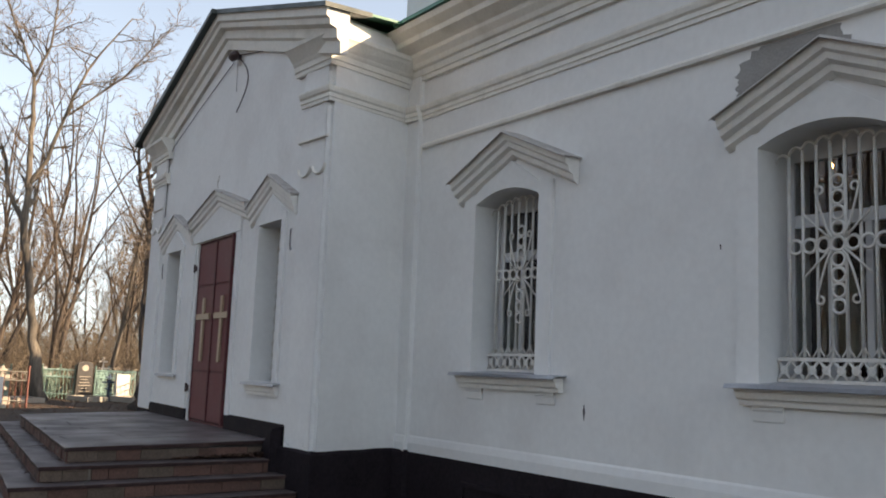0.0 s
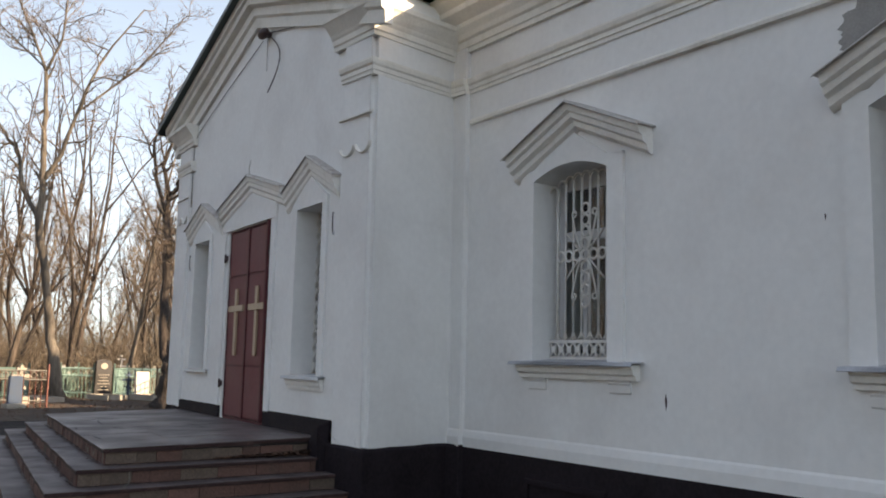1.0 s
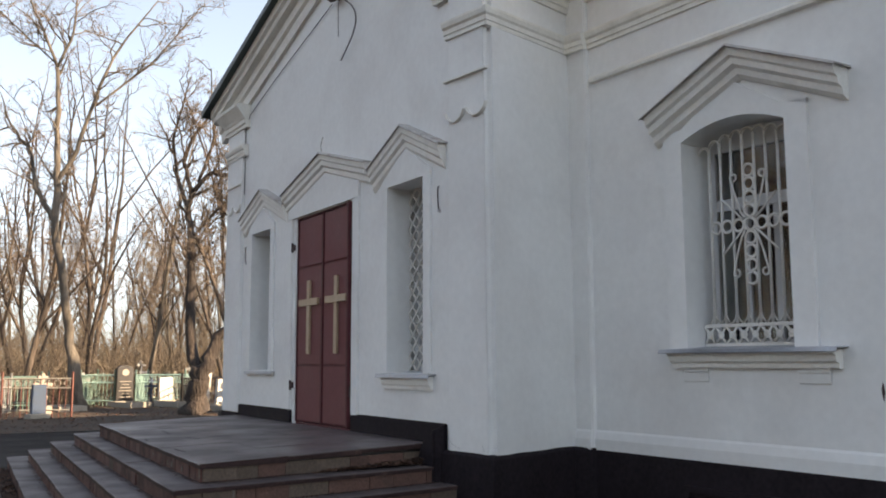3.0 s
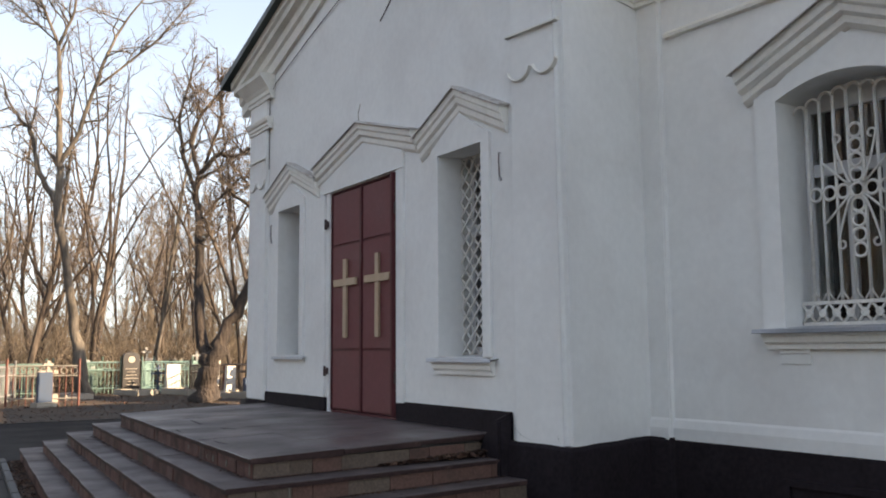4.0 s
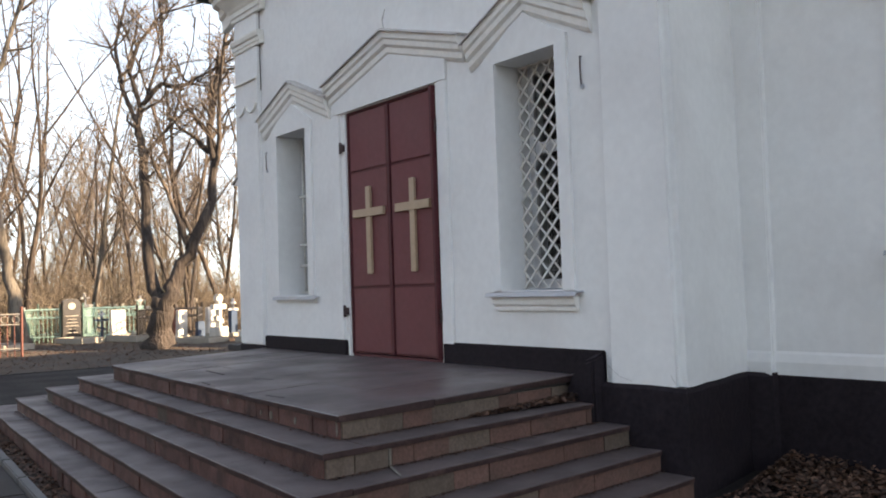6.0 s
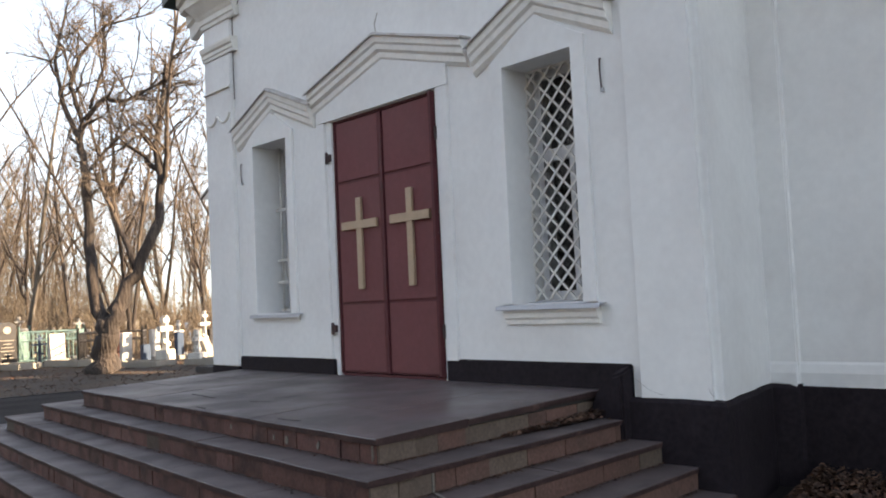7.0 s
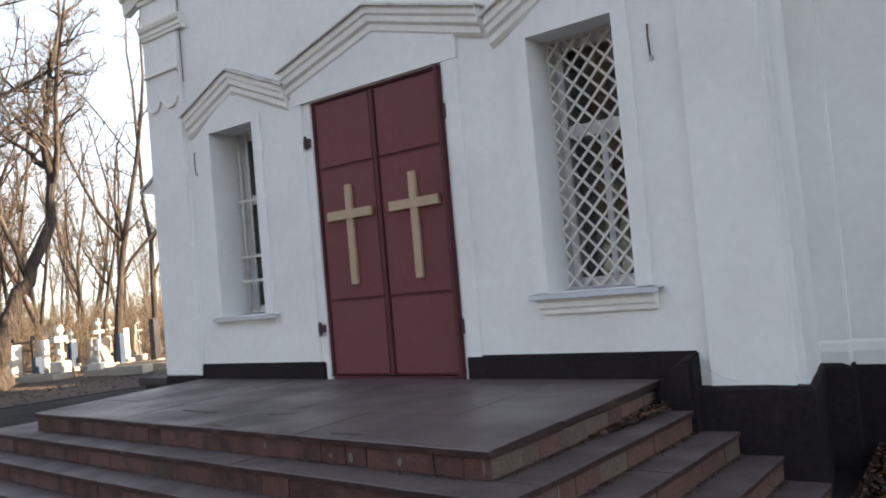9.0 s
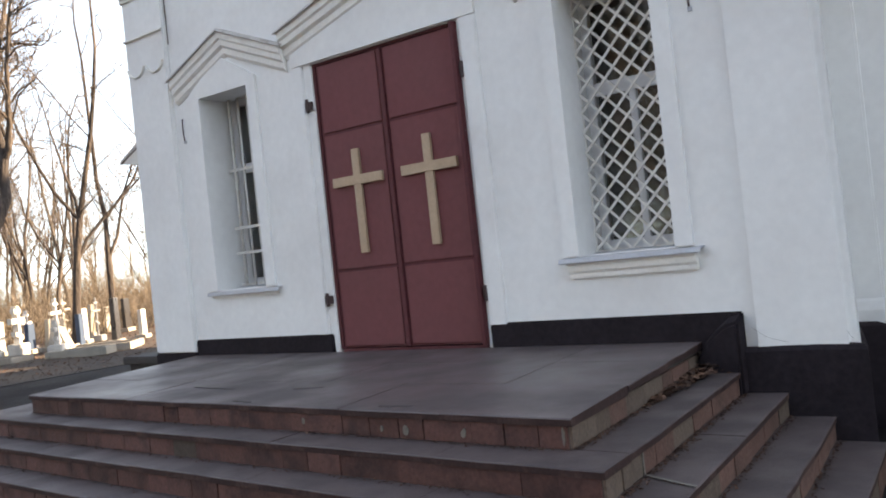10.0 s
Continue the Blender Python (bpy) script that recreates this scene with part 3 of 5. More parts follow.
def ornate(parent, x, hole):
    """Seven uprights with small arches, a cross of rings with scrolls, and a band of lozenges at the foot."""
    a, b, c, d, rise = hole
    n = 9
    step = (b - a) / n
    mid = (a + b) / 2
    top = lambda y: d - rise * (2 * (y - a) / (b - a) - 1) ** 2
    zb = c + 0.215
    grille = part("grille", Shape().box((x - 0.012, a + 0.01, c + 0.195), (x + 0.012, b - 0.01, c + 0.222)).box((x - 0.012, a + 0.01, c + 0.035), (x + 0.012, b - 0.01, c + 0.06)),
                  white_iron, parent, "white wrought-iron grille with rings and scrolls")
    ys = [a + step * i for i in range(1, n)]
    for y in ys:
        part("bar", Shape().tube([(x, y, zb), (x, y, top(y) - 0.10)], 0.0135, 6), white_iron, grille, smooth=True)
        for sgn in (-1, 1):
            part("foot_scroll", Shape().tube([(x, y, zb + 0.11), (x, y + sgn * 0.015, zb + 0.06), (x, y + sgn * step * 0.42, zb + 0.012)], 0.008, 5), white_iron, grille, smooth=True)
    for y in [a + step * (i + 0.5) for i in range(n)]:
        r = step / 2
        z = top(y) - 0.10
        part("arch", Shape().tube(ring_pts(x, y, z - 0.01, r, 8, 0, math.pi), 0.0125, 5), white_iron, grille, smooth=True)
    for i in range(n):
        y0, y1 = a + step * i, a + step * (i + 1)
        for p, q in (((y0, c + 0.05), (y1, c + 0.205)), ((y1, c + 0.05), (y0, c + 0.205))):
            part("brace", Shape().tube([(x, *p), (x, *q)], 0.0115, 5), white_iron, grille, smooth=True)
        part("boss", Shape().tube(ring_pts(x, (y0 + y1) / 2, c + 0.128, 0.026, 8), 0.012, 5, caps=False), white_iron, grille, smooth=True)
    zc = c + (d - c) * 0.545
    r = step * 0.45
    spots = [(mid + step * k, zc) for k in (-3, -2, -1, 1, 2, 3)] + [(mid, zc + step * k) for k in (-4, -3, -2, -1, 0, 1, 2, 3, 4)]
    for y, z in spots:
        part("ring", Shape().tube(ring_pts(x - 0.006, y, z, r, 14), 0.0125, 5, caps=False), white_iron, grille, smooth=True)
    for sy in (-1, 1):
        for sz in (-1, 1):
            p = [(x - 0.02, mid + sy * step * (0.35 + 1.15 * t + 0.0 * t), zc + sz * (0.05 + 0.36 * t ** 1.5)) for t in np.linspace(0, 1, 8)]
            end = p[-1]
            curl = ring_pts(x - 0.02, end[1] - sy * 0.03, end[2], 0.03, 8, 0 if sy > 0 else math.pi, (sz * 1.5 * math.pi) if sy > 0 else math.pi - sz * 1.5 * math.pi)
            part("scroll", Shape().tube(p + curl[1:], 0.0095, 5), white_iron, grille, smooth=True)
            part("ray", Shape().tube([(x - 0.02, mid + sy * 0.06, zc + sz * 0.04), (x - 0.02, mid + sy * step * 2.35, zc + sz * 0.24)], 0.0095, 5), white_iron, grille, smooth=True)


def facade_window(name, hole, grille):
    w = thing(name, "", "window", kind="structure")
    y = (hole[0] + hole[1]) / 2
    middle, half = (10.39, 0.74) if name == "window_1" else (14.50, 0.84)
    ring = hood(w, XF, middle, half, 3.69, 4.025, 0.62)
    surround(w, XF, hole, 0.13, ring)
    sill(w, XF, hole[0] - 0.20, hole[1] + 0.14, 1.458, 0.004, deep=0.55 if name == "window_1" else 0.34, tall=0.95 if name == "window_1" else 0.4)
    deep = 0.26 if name == "window_1" else 0.29
    sash(w, XF + deep + 0.10, hole, [y], 2.72)
    grille(w, XF + deep, hole)
    return w


w = facade_window("window_1", HOLES_F[1], lambda p, x, h: lattice(p, x, h, 0.15))
tagged(w, "narrow porch window with a gabled hood and white diamond lattice")
w = facade_window("window_2", HOLES_F[2], straight_bars)
tagged(w, "narrow porch window with a gabled hood and straight white bars")
for name, hole in (("window_3", W1), ("window_4", W2), ("window_5", W3)):
    w = thing(name, "arched nave window with a gabled hood and ornate white iron grille", "window", kind="structure")
    y = (hole[0] + hole[1]) / 2
    ring = hood(w, XL, y - 0.13, 0.92, 3.755, 4.16, 1.15)
    surround(w, XL, hole, 0.20, ring, 0.035)
    sill(w, XL, hole[0] - 0.42, hole[1] + 0.22, 1.685, 0.0, True)
    sash(w, XL + 0.33, hole, [y - 0.15, y + 0.15], 2.95)
    ornate(w, XL + 0.20, hole)
    skewed(w)

# ---- door ----
door = thing("door_1", "closed double steel door painted maroon with two brass-coloured crosses", "door", kind="structure", at=(XF, YC, FLOOR))
ya, yb, za, zb = 11.73, 13.34, FLOOR + 0.02, 3.43


def dpart(name, s, mat, parent, label="", smooth=False, bevel=0.0):
    s.v = [(x - XF, y - YC, z - FLOOR) for x, y, z in s.v]
    return part(name, s, mat, parent, label, smooth, bevel)


s = Shape().box((XF + 0.09, 11.70, za), (XF + 0.15, ya + 0.02, 3.45)).box((XF + 0.02, yb, za), (XF + 0.10, 13.37, 3.45)).box((XF + 0.02, ya, zb), (XF + 0.10, yb, 3.45)).box((XF + 0.02, ya, FLOOR - 0.015), (XF + 0.10, yb, za))
dpart("frame", s, maroon_d, door, "dark maroon steel door frame", bevel=0.004)
mid = YC + 0.03
for y0, y1, cy in ((ya + 0.008, mid - 0.006, 12.118), (mid + 0.006, yb - 0.008, 12.925)):
    leaf = dpart("leaf", Shape().box((XF + 0.03, y0, za + 0.012), (XF + 0.07, y1, zb - 0.006)), maroon_d, door, "maroon steel door leaf")
    for z0, z1 in ((za + 0.03, 1.535), (1.565, 2.775), (2.805, zb - 0.02)):
        dpart("panel", Shape().box((XF + 0.016, y0 + 0.035, z0), (XF + 0.032, y1 - 0.035, z1)), maroon, leaf, bevel=0.004)
    s = Shape().box((XF - 0.016, cy - 0.042, 1.69), (XF + 0.014, cy + 0.042, 2.61))
    dpart("cross_upright", s, brass, leaf, "flat brass-coloured cross", bevel=0.003)
    s = Shape().box((XF - 0.020, cy - 0.295, 2.295), (XF + 0.013, cy + 0.295, 2.378))
    dpart("cross_arm", s, brass, leaf, "flat brass-coloured cross arm", bevel=0.003)
dpart("cover_strip", Shape().box((XF + 0.004, mid - 0.022, za + 0.012), (XF + 0.03, mid + 0.022, zb - 0.01)), maroon_d, door, bevel=0.003)
for y, zz in ((13.42, (3.08, 1.30)), (11.655, (3.05, 1.26))):
    for z in zz:
        s = Shape().box((XF - 0.026, y - 0.04, z - 0.04), (XF + 0.03, y + 0.045, z + 0.035)).tube([(XF - 0.028, y + 0.01, z - 0.065), (XF - 0.028, y + 0.01, z + 0.06)], 0.017, 8)
        dpart("hinge", s, iron, door, "dark maroon-painted steel hinge", bevel=0.003)
dpart("edge_stile", Shape().box((XF - 0.055, 11.695, za + 0.01), (XF + 0.09, 11.735, zb + 0.01)), maroon_d, door, "dark maroon steel edge of the door leaf", bevel=0.004)
dh = thing("door_hood", "gabled plaster hood over the church door", "hood", kind="structure")
ring = hood(dh, XF, 12.43, 1.225, 3.80, 4.135, 0.68)
s = Shape()
for a, b in ((11.50, 11.66), (13.46, 13.60)):
    s.box((XF - 0.028, a, 0.985), (XF + 0.02, b, 3.457))
part("jamb", s, plaster, dh, bevel=0.008)
field = [(11.50, 3.46), (13.60, 3.46), (13.60, 3.66), (YC, 3.96), (11.50, 3.66)]
part("field", Shape().prism([(XF - 0.028, y, z) for y, z in field], [(XF + 0.02, y, z) for y, z in field]), plaster, dh)

# ---- stairs ----
RISE = 0.148


def corner(k):
    """The four plan corners of step k: front south, back south, back north, front north."""
    return (Vector((2.27 - 0.29 * k, 9.68 - 0.31 * k)), Vector((4.53, 9.97 - 0.275 * k)), Vector((4.53, 15.40 + 0.62 * k)), Vector((2.55 - 0.20 * k, 15.05 + 0.62 * k)))


def top(k, x):
    return 0.782 - RISE * k + (0.018 * (x - 2.2) if k == 0 else 0.0)


stairs = thing("porch_stairs", "worn stone porch stairs with pinkish stone risers", "stairs", at=(3.4, 12.5, 0))


def spart(name, s, mat, bevel=0.0):
    s.v = [(x - 3.4, y - 12.5, z) for x, y, z in s.v]
    return part(name, s, mat, stairs, bevel=bevel)


for k in range(5):
    c = [p.copy() for p in corner(k)]
    s = Shape().prism([(p.x, p.y, 0.0 if k == 4 else top(k + 1, 0) - 0.05) for p in c], [(p.x, p.y, top(k, p.x) - 0.045) for p in c])
    spart("step_core", s, core_m)


# ---- ground ----
def ground_z(x, y):
    t = min(1, max(0, (y - 24.5) / 5))
    bank = 0.12 * t * t * (3 - 2 * t)
    return bank + (0.05 * noise.noise((x * 0.5, y * 0.5, 0)) + 0.03 * noise.noise((x * 1.7, y * 1.7, 3))) * t


xs = [-400, -150, -60, -30, *np.arange(-20, 40, 0.5), 45, 60, 100, 200, 400]
ys = [-400, -150, -60, -30, -12, 0, 10, 20, *np.arange(24, 60, 0.5), 65, 80, 120, 200, 400]
s = Shape()
s.v = [(float(x), float(y), ground_z(x, y) - 0.03) for y in ys for x in xs]
nx = len(xs)
s.f = [(j * nx + i, j * nx + i + 1, (j + 1) * nx + i + 1, (j + 1) * nx + i) for j in range(len(ys) - 1) for i in range(nx - 1)]
solid("ground", s, soil, "brown bare earth with dead grass and leaves", "ground", smooth=True)
s = Shape().box((-30, -30, -0.2), (60, 25.0, 0.0))
solid("road", s, asphalt, "dark grey asphalt yard round the church", "road")
s = Shape().box((-30, 25.0, -0.2), (60, 25.12, 0.012))
solid("kerb_road", s, slab_m, "low concrete edge between asphalt and earth", "kerb")

# paving and leaf-filled gutter in front of the stairs
f0, f1 = corner(4)[0], corner(4)[3]
along = (f1 - f0).normalized()
outw = Vector((-along.y, along.x))
outw = outw if outw.x < 0 else -outw


def front(d, o, z):
    p = f0 + along * d + outw * o
    return (p.x, p.y, z)


length = (f1 - f0).length
s = Shape().prism([front(-0.4, 0.0, 0.004), front(length, 0.0, 0.004), front(length, 0.20, 0.004), front(-0.4, 0.20, 0.004)],
                  [front(-0.4, 0.0, 0.02), front(length, 0.0, 0.02), front(length, 0.20, 0.02), front(-0.4, 0.20, 0.02)])
solid("gutter", s, soil, "strip of earth and leaves at the foot of the stairs", "ground")
kerb = thing("stair_kerb", "narrow concrete kerb along the stairs", "kerb", kind="structure")
d = -0.4
while d < length - 0.05:
    e = min(d + 0.98, length)
    ring = lambda z: [front(d + 0.008, 0.21, z), front(e - 0.008, 0.21, z), front(e - 0.008, 0.29, z), front(d + 0.008, 0.29, z)]
    part("kerb_stone", Shape().prism(ring(0.0), ring(0.075)), kerb_m, kerb, bevel=0.01)
    d += 1.0
paving = thing("paving", "grey concrete paving slabs by the stairs", "paving", kind="structure")
for row in range(3):
    d = -0.4 + 0.25 * (row % 2)
    while d < length + 1.0:
        ring = lambda z: [front(d + 0.006, 0.30 + row * 0.5, z), front(d + 0.744, 0.30 + row * 0.5, z), front(d + 0.744, 0.79 + row * 0.5, z), front(d + 0.006, 0.79 + row * 0.5, z)]
        h = 0.03 + random.uniform(-0.004, 0.004)
        part("slab", Shape().prism(ring(0.0), ring(h)), slab_m, paving)
        d += 0.75
for i in range(3):
    for j in range(2):
        x0, y0 = 2.5 + 0.85 * i, 7.6 + 0.42 * j
        part("slab", Shape().box((x0, y0, 0.0), (x0 + 0.84, y0 + 0.41, 0.03 + random.uniform(0, 0.01))), slab_m, paving)

# ---- small things on the walls ----
lamp = thing("gable_lamp", "old oval lamp fitting with a loose cable under the gable", "lamp", at=(XF - 0.05, 12.08, 6.04))
s = Shape()
s.rows([[(-0.02 - 0.10 * math.sin(t), 0.15 * r * math.cos(a), 0.075 * r * math.sin(a)) for a in np.linspace(0, 2 * math.pi, 14, endpoint=False)] for t, r in ((0, 0.85), (0.25, 1.0), (0.6, 0.9), (1.0, 0.6), (1.4, 0.25))])
part("body", s, iron, lamp, smooth=True)
part("bracket", Shape().box((-0.03, -0.05, -0.03), (0.05, 0.05, 0.03)), iron, lamp)
loop = [(0.0, -0.10 - 0.42 * math.sin(t * 3.1), -0.05 - 0.80 * t) for t in np.linspace(0, 1, 12)]
part("cable", Shape().tube(loop, 0.009, 5), iron, lamp, "loose hanging cable", smooth=True)
part("wire", Shape().tube([(0.02, 0.02, -0.05), (0.03, 0.03, -0.5)], 0.004, 4), iron, lamp)
cab = Shape().tube([(XF - 0.02, 12.0, 6.05), (XF - 0.02, 11.0, 5.83), (XF - 0.02, 9.9, 5.52)], 0.008, 5)
solid("cable_east", cab, iron, "thin cable under the raking cornice", "cable", kind="", smooth=True)
pts = [(XF - 0.02, 12.3, 6.02), (XF - 0.02, 14.0, 5.62), (XF - 0.02, 15.2, 5.30), (XF - 0.02, 15.385, 5.1), (XF - 0.02, 15.39, 4.7), (XF - 0.02, 15.385, 4.1)]
solid("cable_west", Shape().tube(pts, 0.006, 5), iron, "thin cable down the pilaster edge", "cable", kind="", smooth=True)
for y in (9.78, 15.29):
    hook = thing("wall_hook", "thin rusty iron hook on the white wall", "hook", group="wall hooks", at=(XF, y, 3.15))
    part("pin", Shape().tube([(0.03, 0, 0.14), (-0.015, 0, 0.135), (-0.018, 0, 0.05), (-0.016, -0.003, -0.05), (-0.012, -0.004, -0.09)], 0.007, 6), iron, hook, smooth=True)
    part("plate", Shape().box((-0.018, -0.022, -0.115), (0.0, 0.006, -0.085)), tin, hook)
rod = thing("hood_rod", "short thin wire standing on the door hood", "wire", at=(XF - 0.08, 12.42, 4.12))
part("wire", Shape().tube([(0, 0, 0), (-0.01, 0.01, 0.12), (0, -0.03, 0.22)], 0.006, 5), tin_old, rod)
# ledges and scallops on the pilasters
def pilaster_face(y):
    """Where the face of either corner pilaster stands."""
    return XP + 0.002 if y > 12 else XP + 0.002 + (XC + 0.012 - XP) * (9.62 - y) / (9.62 - YS)


def pilaster_line(profile, pts):
    return [[(pilaster_face(y) - o, y, z + h) for o, h in profile] for y, z in pts]


for a, b in ((YS + 0.05, 9.60), (15.44, YN + 0.01)):
    s = Shape().rows(pilaster_line([(-0.01, 0.0), (0.03, 0.005), (0.03, 0.02), (-0.01, 0.04)], [(a, 4.26), (b, 4.26)]))
    solid("pilaster_ledge", s, mould, "thin ledge across the plaster pilaster", "trim")
    s = Shape()
    w = (b - a) / 2
    for k in range(2):
        arc = [(a + w * (k + 0.5) + 0.46 * w * math.cos(t), 3.97 + 0.13 * math.sin(t)) for t in np.linspace(math.pi * 1.08, math.pi * 1.92, 9)]
        s.rows(pilaster_line([(-0.01, 0.0), (0.026, 0.010), (0.028, 0.020), (-0.01, 0.026)], arc))
    solid("pilaster_scallop", s, mould, "pair of scalloped plaster lines on the pilaster", "trim")
# damaged plaster
s = Shape()
n = 72
rim = []
for i in range(n):
    t = 2 * math.pi * i / n
    r = 0.97 + 0.24 * noise.noise((math.cos(t) * 2.2, math.sin(t) * 2.2, 5)) + 0.13 * noise.noise((math.cos(t) * 7, math.sin(t) * 7, 1)) + 0.05 * noise.noise((math.cos(t) * 19, math.sin(t) * 19, 4))
    rim.append((XL - 0.0055, 4.08 + 0.50 * r * math.cos(t), min(4.312, 4.12 + 0.27 * r * math.sin(t) - 0.05 * math.cos(t))))
s.add([(XL - 0.0055, 4.08, 4.12), *rim], [(0, 1 + i, 1 + (i + 1) % n) for i in range(n)])
skewed(solid("bare_patch", s, mortar, "patch of fallen plaster showing grey render", "damage"))
s = Shape()
for x, y, z, h, w in ((XL, 6.20, 1.37, 0.14, 0.012), (XL, 4.70, 2.76, 0.05, 0.006), (XL, 5.12, 0.90, 0.03, 0.012)):
    s.prism([(x - 0.005, y - w, z), (x - 0.005, y, z - h / 2), (x - 0.005, y + w, z + 0.02), (x - 0.005, y, z + h / 2)], [(x + 0.01, y - w, z), (x + 0.01, y, z - h / 2), (x + 0.01, y + w, z + 0.02), (x + 0.01, y, z + h / 2)])
skewed(solid("wall_cracks", s, iron, "short dark chips in the plaster", "damage"))
# chandelier glimpsed through the glass
ch = thing("chandelier", "small chandelier with lit candle bulbs inside the church", "chandelier", at=(7.25, 4.45, 3.5))
part("chain", Shape().tube([(0, 0, -0.05), (0, 0, 1.7)], 0.01, 5), iron, ch)
part("hoop", Shape().tube([(0.16 * math.cos(a), 0.16 * math.sin(a), -0.06) for a in np.linspace(0, 2 * math.pi, 17)], 0.012, 5, caps=False), iron, ch)
for a in range(6):
    p = (0.16 * math.cos(a * math.pi / 3 + 0.4), 0.16 * math.sin(a * math.pi / 3 + 0.4))
    candle = part("candle", Shape().tube([(*p, -0.06), (*p, 0.0)], 0.011, 6), frame_m, ch)
    if a in (2, 3):
        part("bulb", Shape().tube([(*p, 0.0), (*p, 0.012), (*p, 0.026), (*p, 0.04)], [0.005, 0.009, 0.007, 0.002], 8), bulb_m, candle, "lit warm candle bulb", smooth=True)

# far side of the porch: a stoop and an awning
stoop = thing("side_stoop", "low dark concrete stoop beside the porch", "stoop", at=(5.7, 16.9, 0))
part("block", Shape().box((-0.8, -0.7, 0), (0.9, 0.35, 0.70)), core_m, stoop, bevel=0.01)
part("slab", Shape().box((-0.86, -0.7, 0.70), (0.9, 0.4, 0.79)), core_m, stoop, bevel=0.012)
aw = thing("awning", "small sloping sheet metal awning on the porch side", "awning", at=(5.6, YN, 3.0))
ring = [(0.0, 0.34), (0.62, 0.06), (0.62, 0.03), (0.0, 0.30)]
part("sheet", Shape().prism([(-0.9, y, z) for y, z in ring], [(0.9, y, z) for y, z in ring]), tin_old, aw)
for x in (-0.88, 0.88):
    part("side", Shape().prism([(x, 0.0, 0.30), (x, 0.60, 0.03), (x, 0.0, -0.05)], [(x + 0.02, 0.0, 0.30), (x + 0.02, 0.60, 0.03), (x + 0.02, 0.0, -0.05)]), mould, aw)


# ---- trees ----
def wander(p, d, length, steps, rng, bend, lift):
    pts = [Vector(p)]
    d = Vector(d).normalized()
    for _ in range(steps):
        d = (d + Vector((rng.gauss(0, bend), rng.gauss(0, bend), rng.gauss(0, bend) * 0.6 + lift))).normalized()
        pts.append(pts[-1] + d * (length / steps))
    return pts


def taper(r0, r1, n):
    return [r0 + (r1 - r0) * i / (n - 1) for i in range(n)]


def branch_out(pts, radius, length, rng, limb_s, twig_s, count, level, detail, low=0.25):
    """Crooked branches along a limb, and twigs along them."""
    n = len(pts)
    for k in range(count):
        f = low + (1.0 - low) * (k + rng.random()) / count
        i = min(n - 2, int(f * (n - 1)))
        p = pts[i].lerp(pts[i + 1], f * (n - 1) - i)
        axis = (pts[i + 1] - pts[i]).normalized()
        side = Vector((rng.gauss(0, 1), rng.gauss(0, 1), rng.gauss(0, 0.5)))
        side = (side - axis * side.dot(axis)).normalized()
        d = axis * rng.uniform(0.25, 0.9) + side * rng.uniform(0.6, 1.1) + Vector((0, 0, 0.18))
        ln = length * rng.uniform(0.45, 1.0) * (1.25 - 0.55 * f)
        r = radius * rng.uniform(0.22, 0.42) * (1.2 - 0.6 * f)
        if level == 0:
            sub = wander(p, d, ln, 8, rng, 0.30, 0.04)
            limb_s.tube(sub, taper(max(r, 0.018), 0.009, len(sub)), 5, caps=False)
            branch_out(sub, r, ln * 0.55, rng, limb_s, twig_s, int(detail * 0.8), 1, detail, 0.12)
        elif level == 1:
            sub = wander(p, d, ln, 5, rng, 0.26, 0.03)
            twig_s.tube(sub, taper(max(r * 0.8, 0.0105), 0.005, len(sub)), 3, caps=False)
            branch_out(sub, r, ln * 0.6, rng, limb_s, twig_s, int(detail * 0.45), 2, detail, 0.15)
        else:
            sub = wander(p, d, ln, 3, rng, 0.2, 0.02)
            twig_s.tube(sub, [0.0056, 0.005, 0.0042, 0.003], 3, caps=False)


def quick_mesh(name, s, mat):
    me = bpy.data.meshes.new(name)
    me.from_pydata(s.v, [], s.f)
    me.polygons.foreach_set("use_smooth", [True] * len(me.polygons))
    me.materials.append(mat)
    return me


def tree_thing(at, label, wood_s, limb_s, twig_s, mat, group=""):
    t = thing("tree", label, "tree", group, at=at)
    for k, w in enumerate(wood_s):
        part("trunk" if k == 0 else "limb", None, None, t, data=quick_mesh("limb", w, mat))
    boughs = part("branchwork", None, None, t, "thin crooked bare branches", data=quick_mesh("branchwork", limb_s, mat))
    crown = part("crown", None, None, t, "bare fine twigs", data=quick_mesh("crown", twig_s, twig_m))
    boughs["kind"] = crown["kind"] = "stuff"
    return t


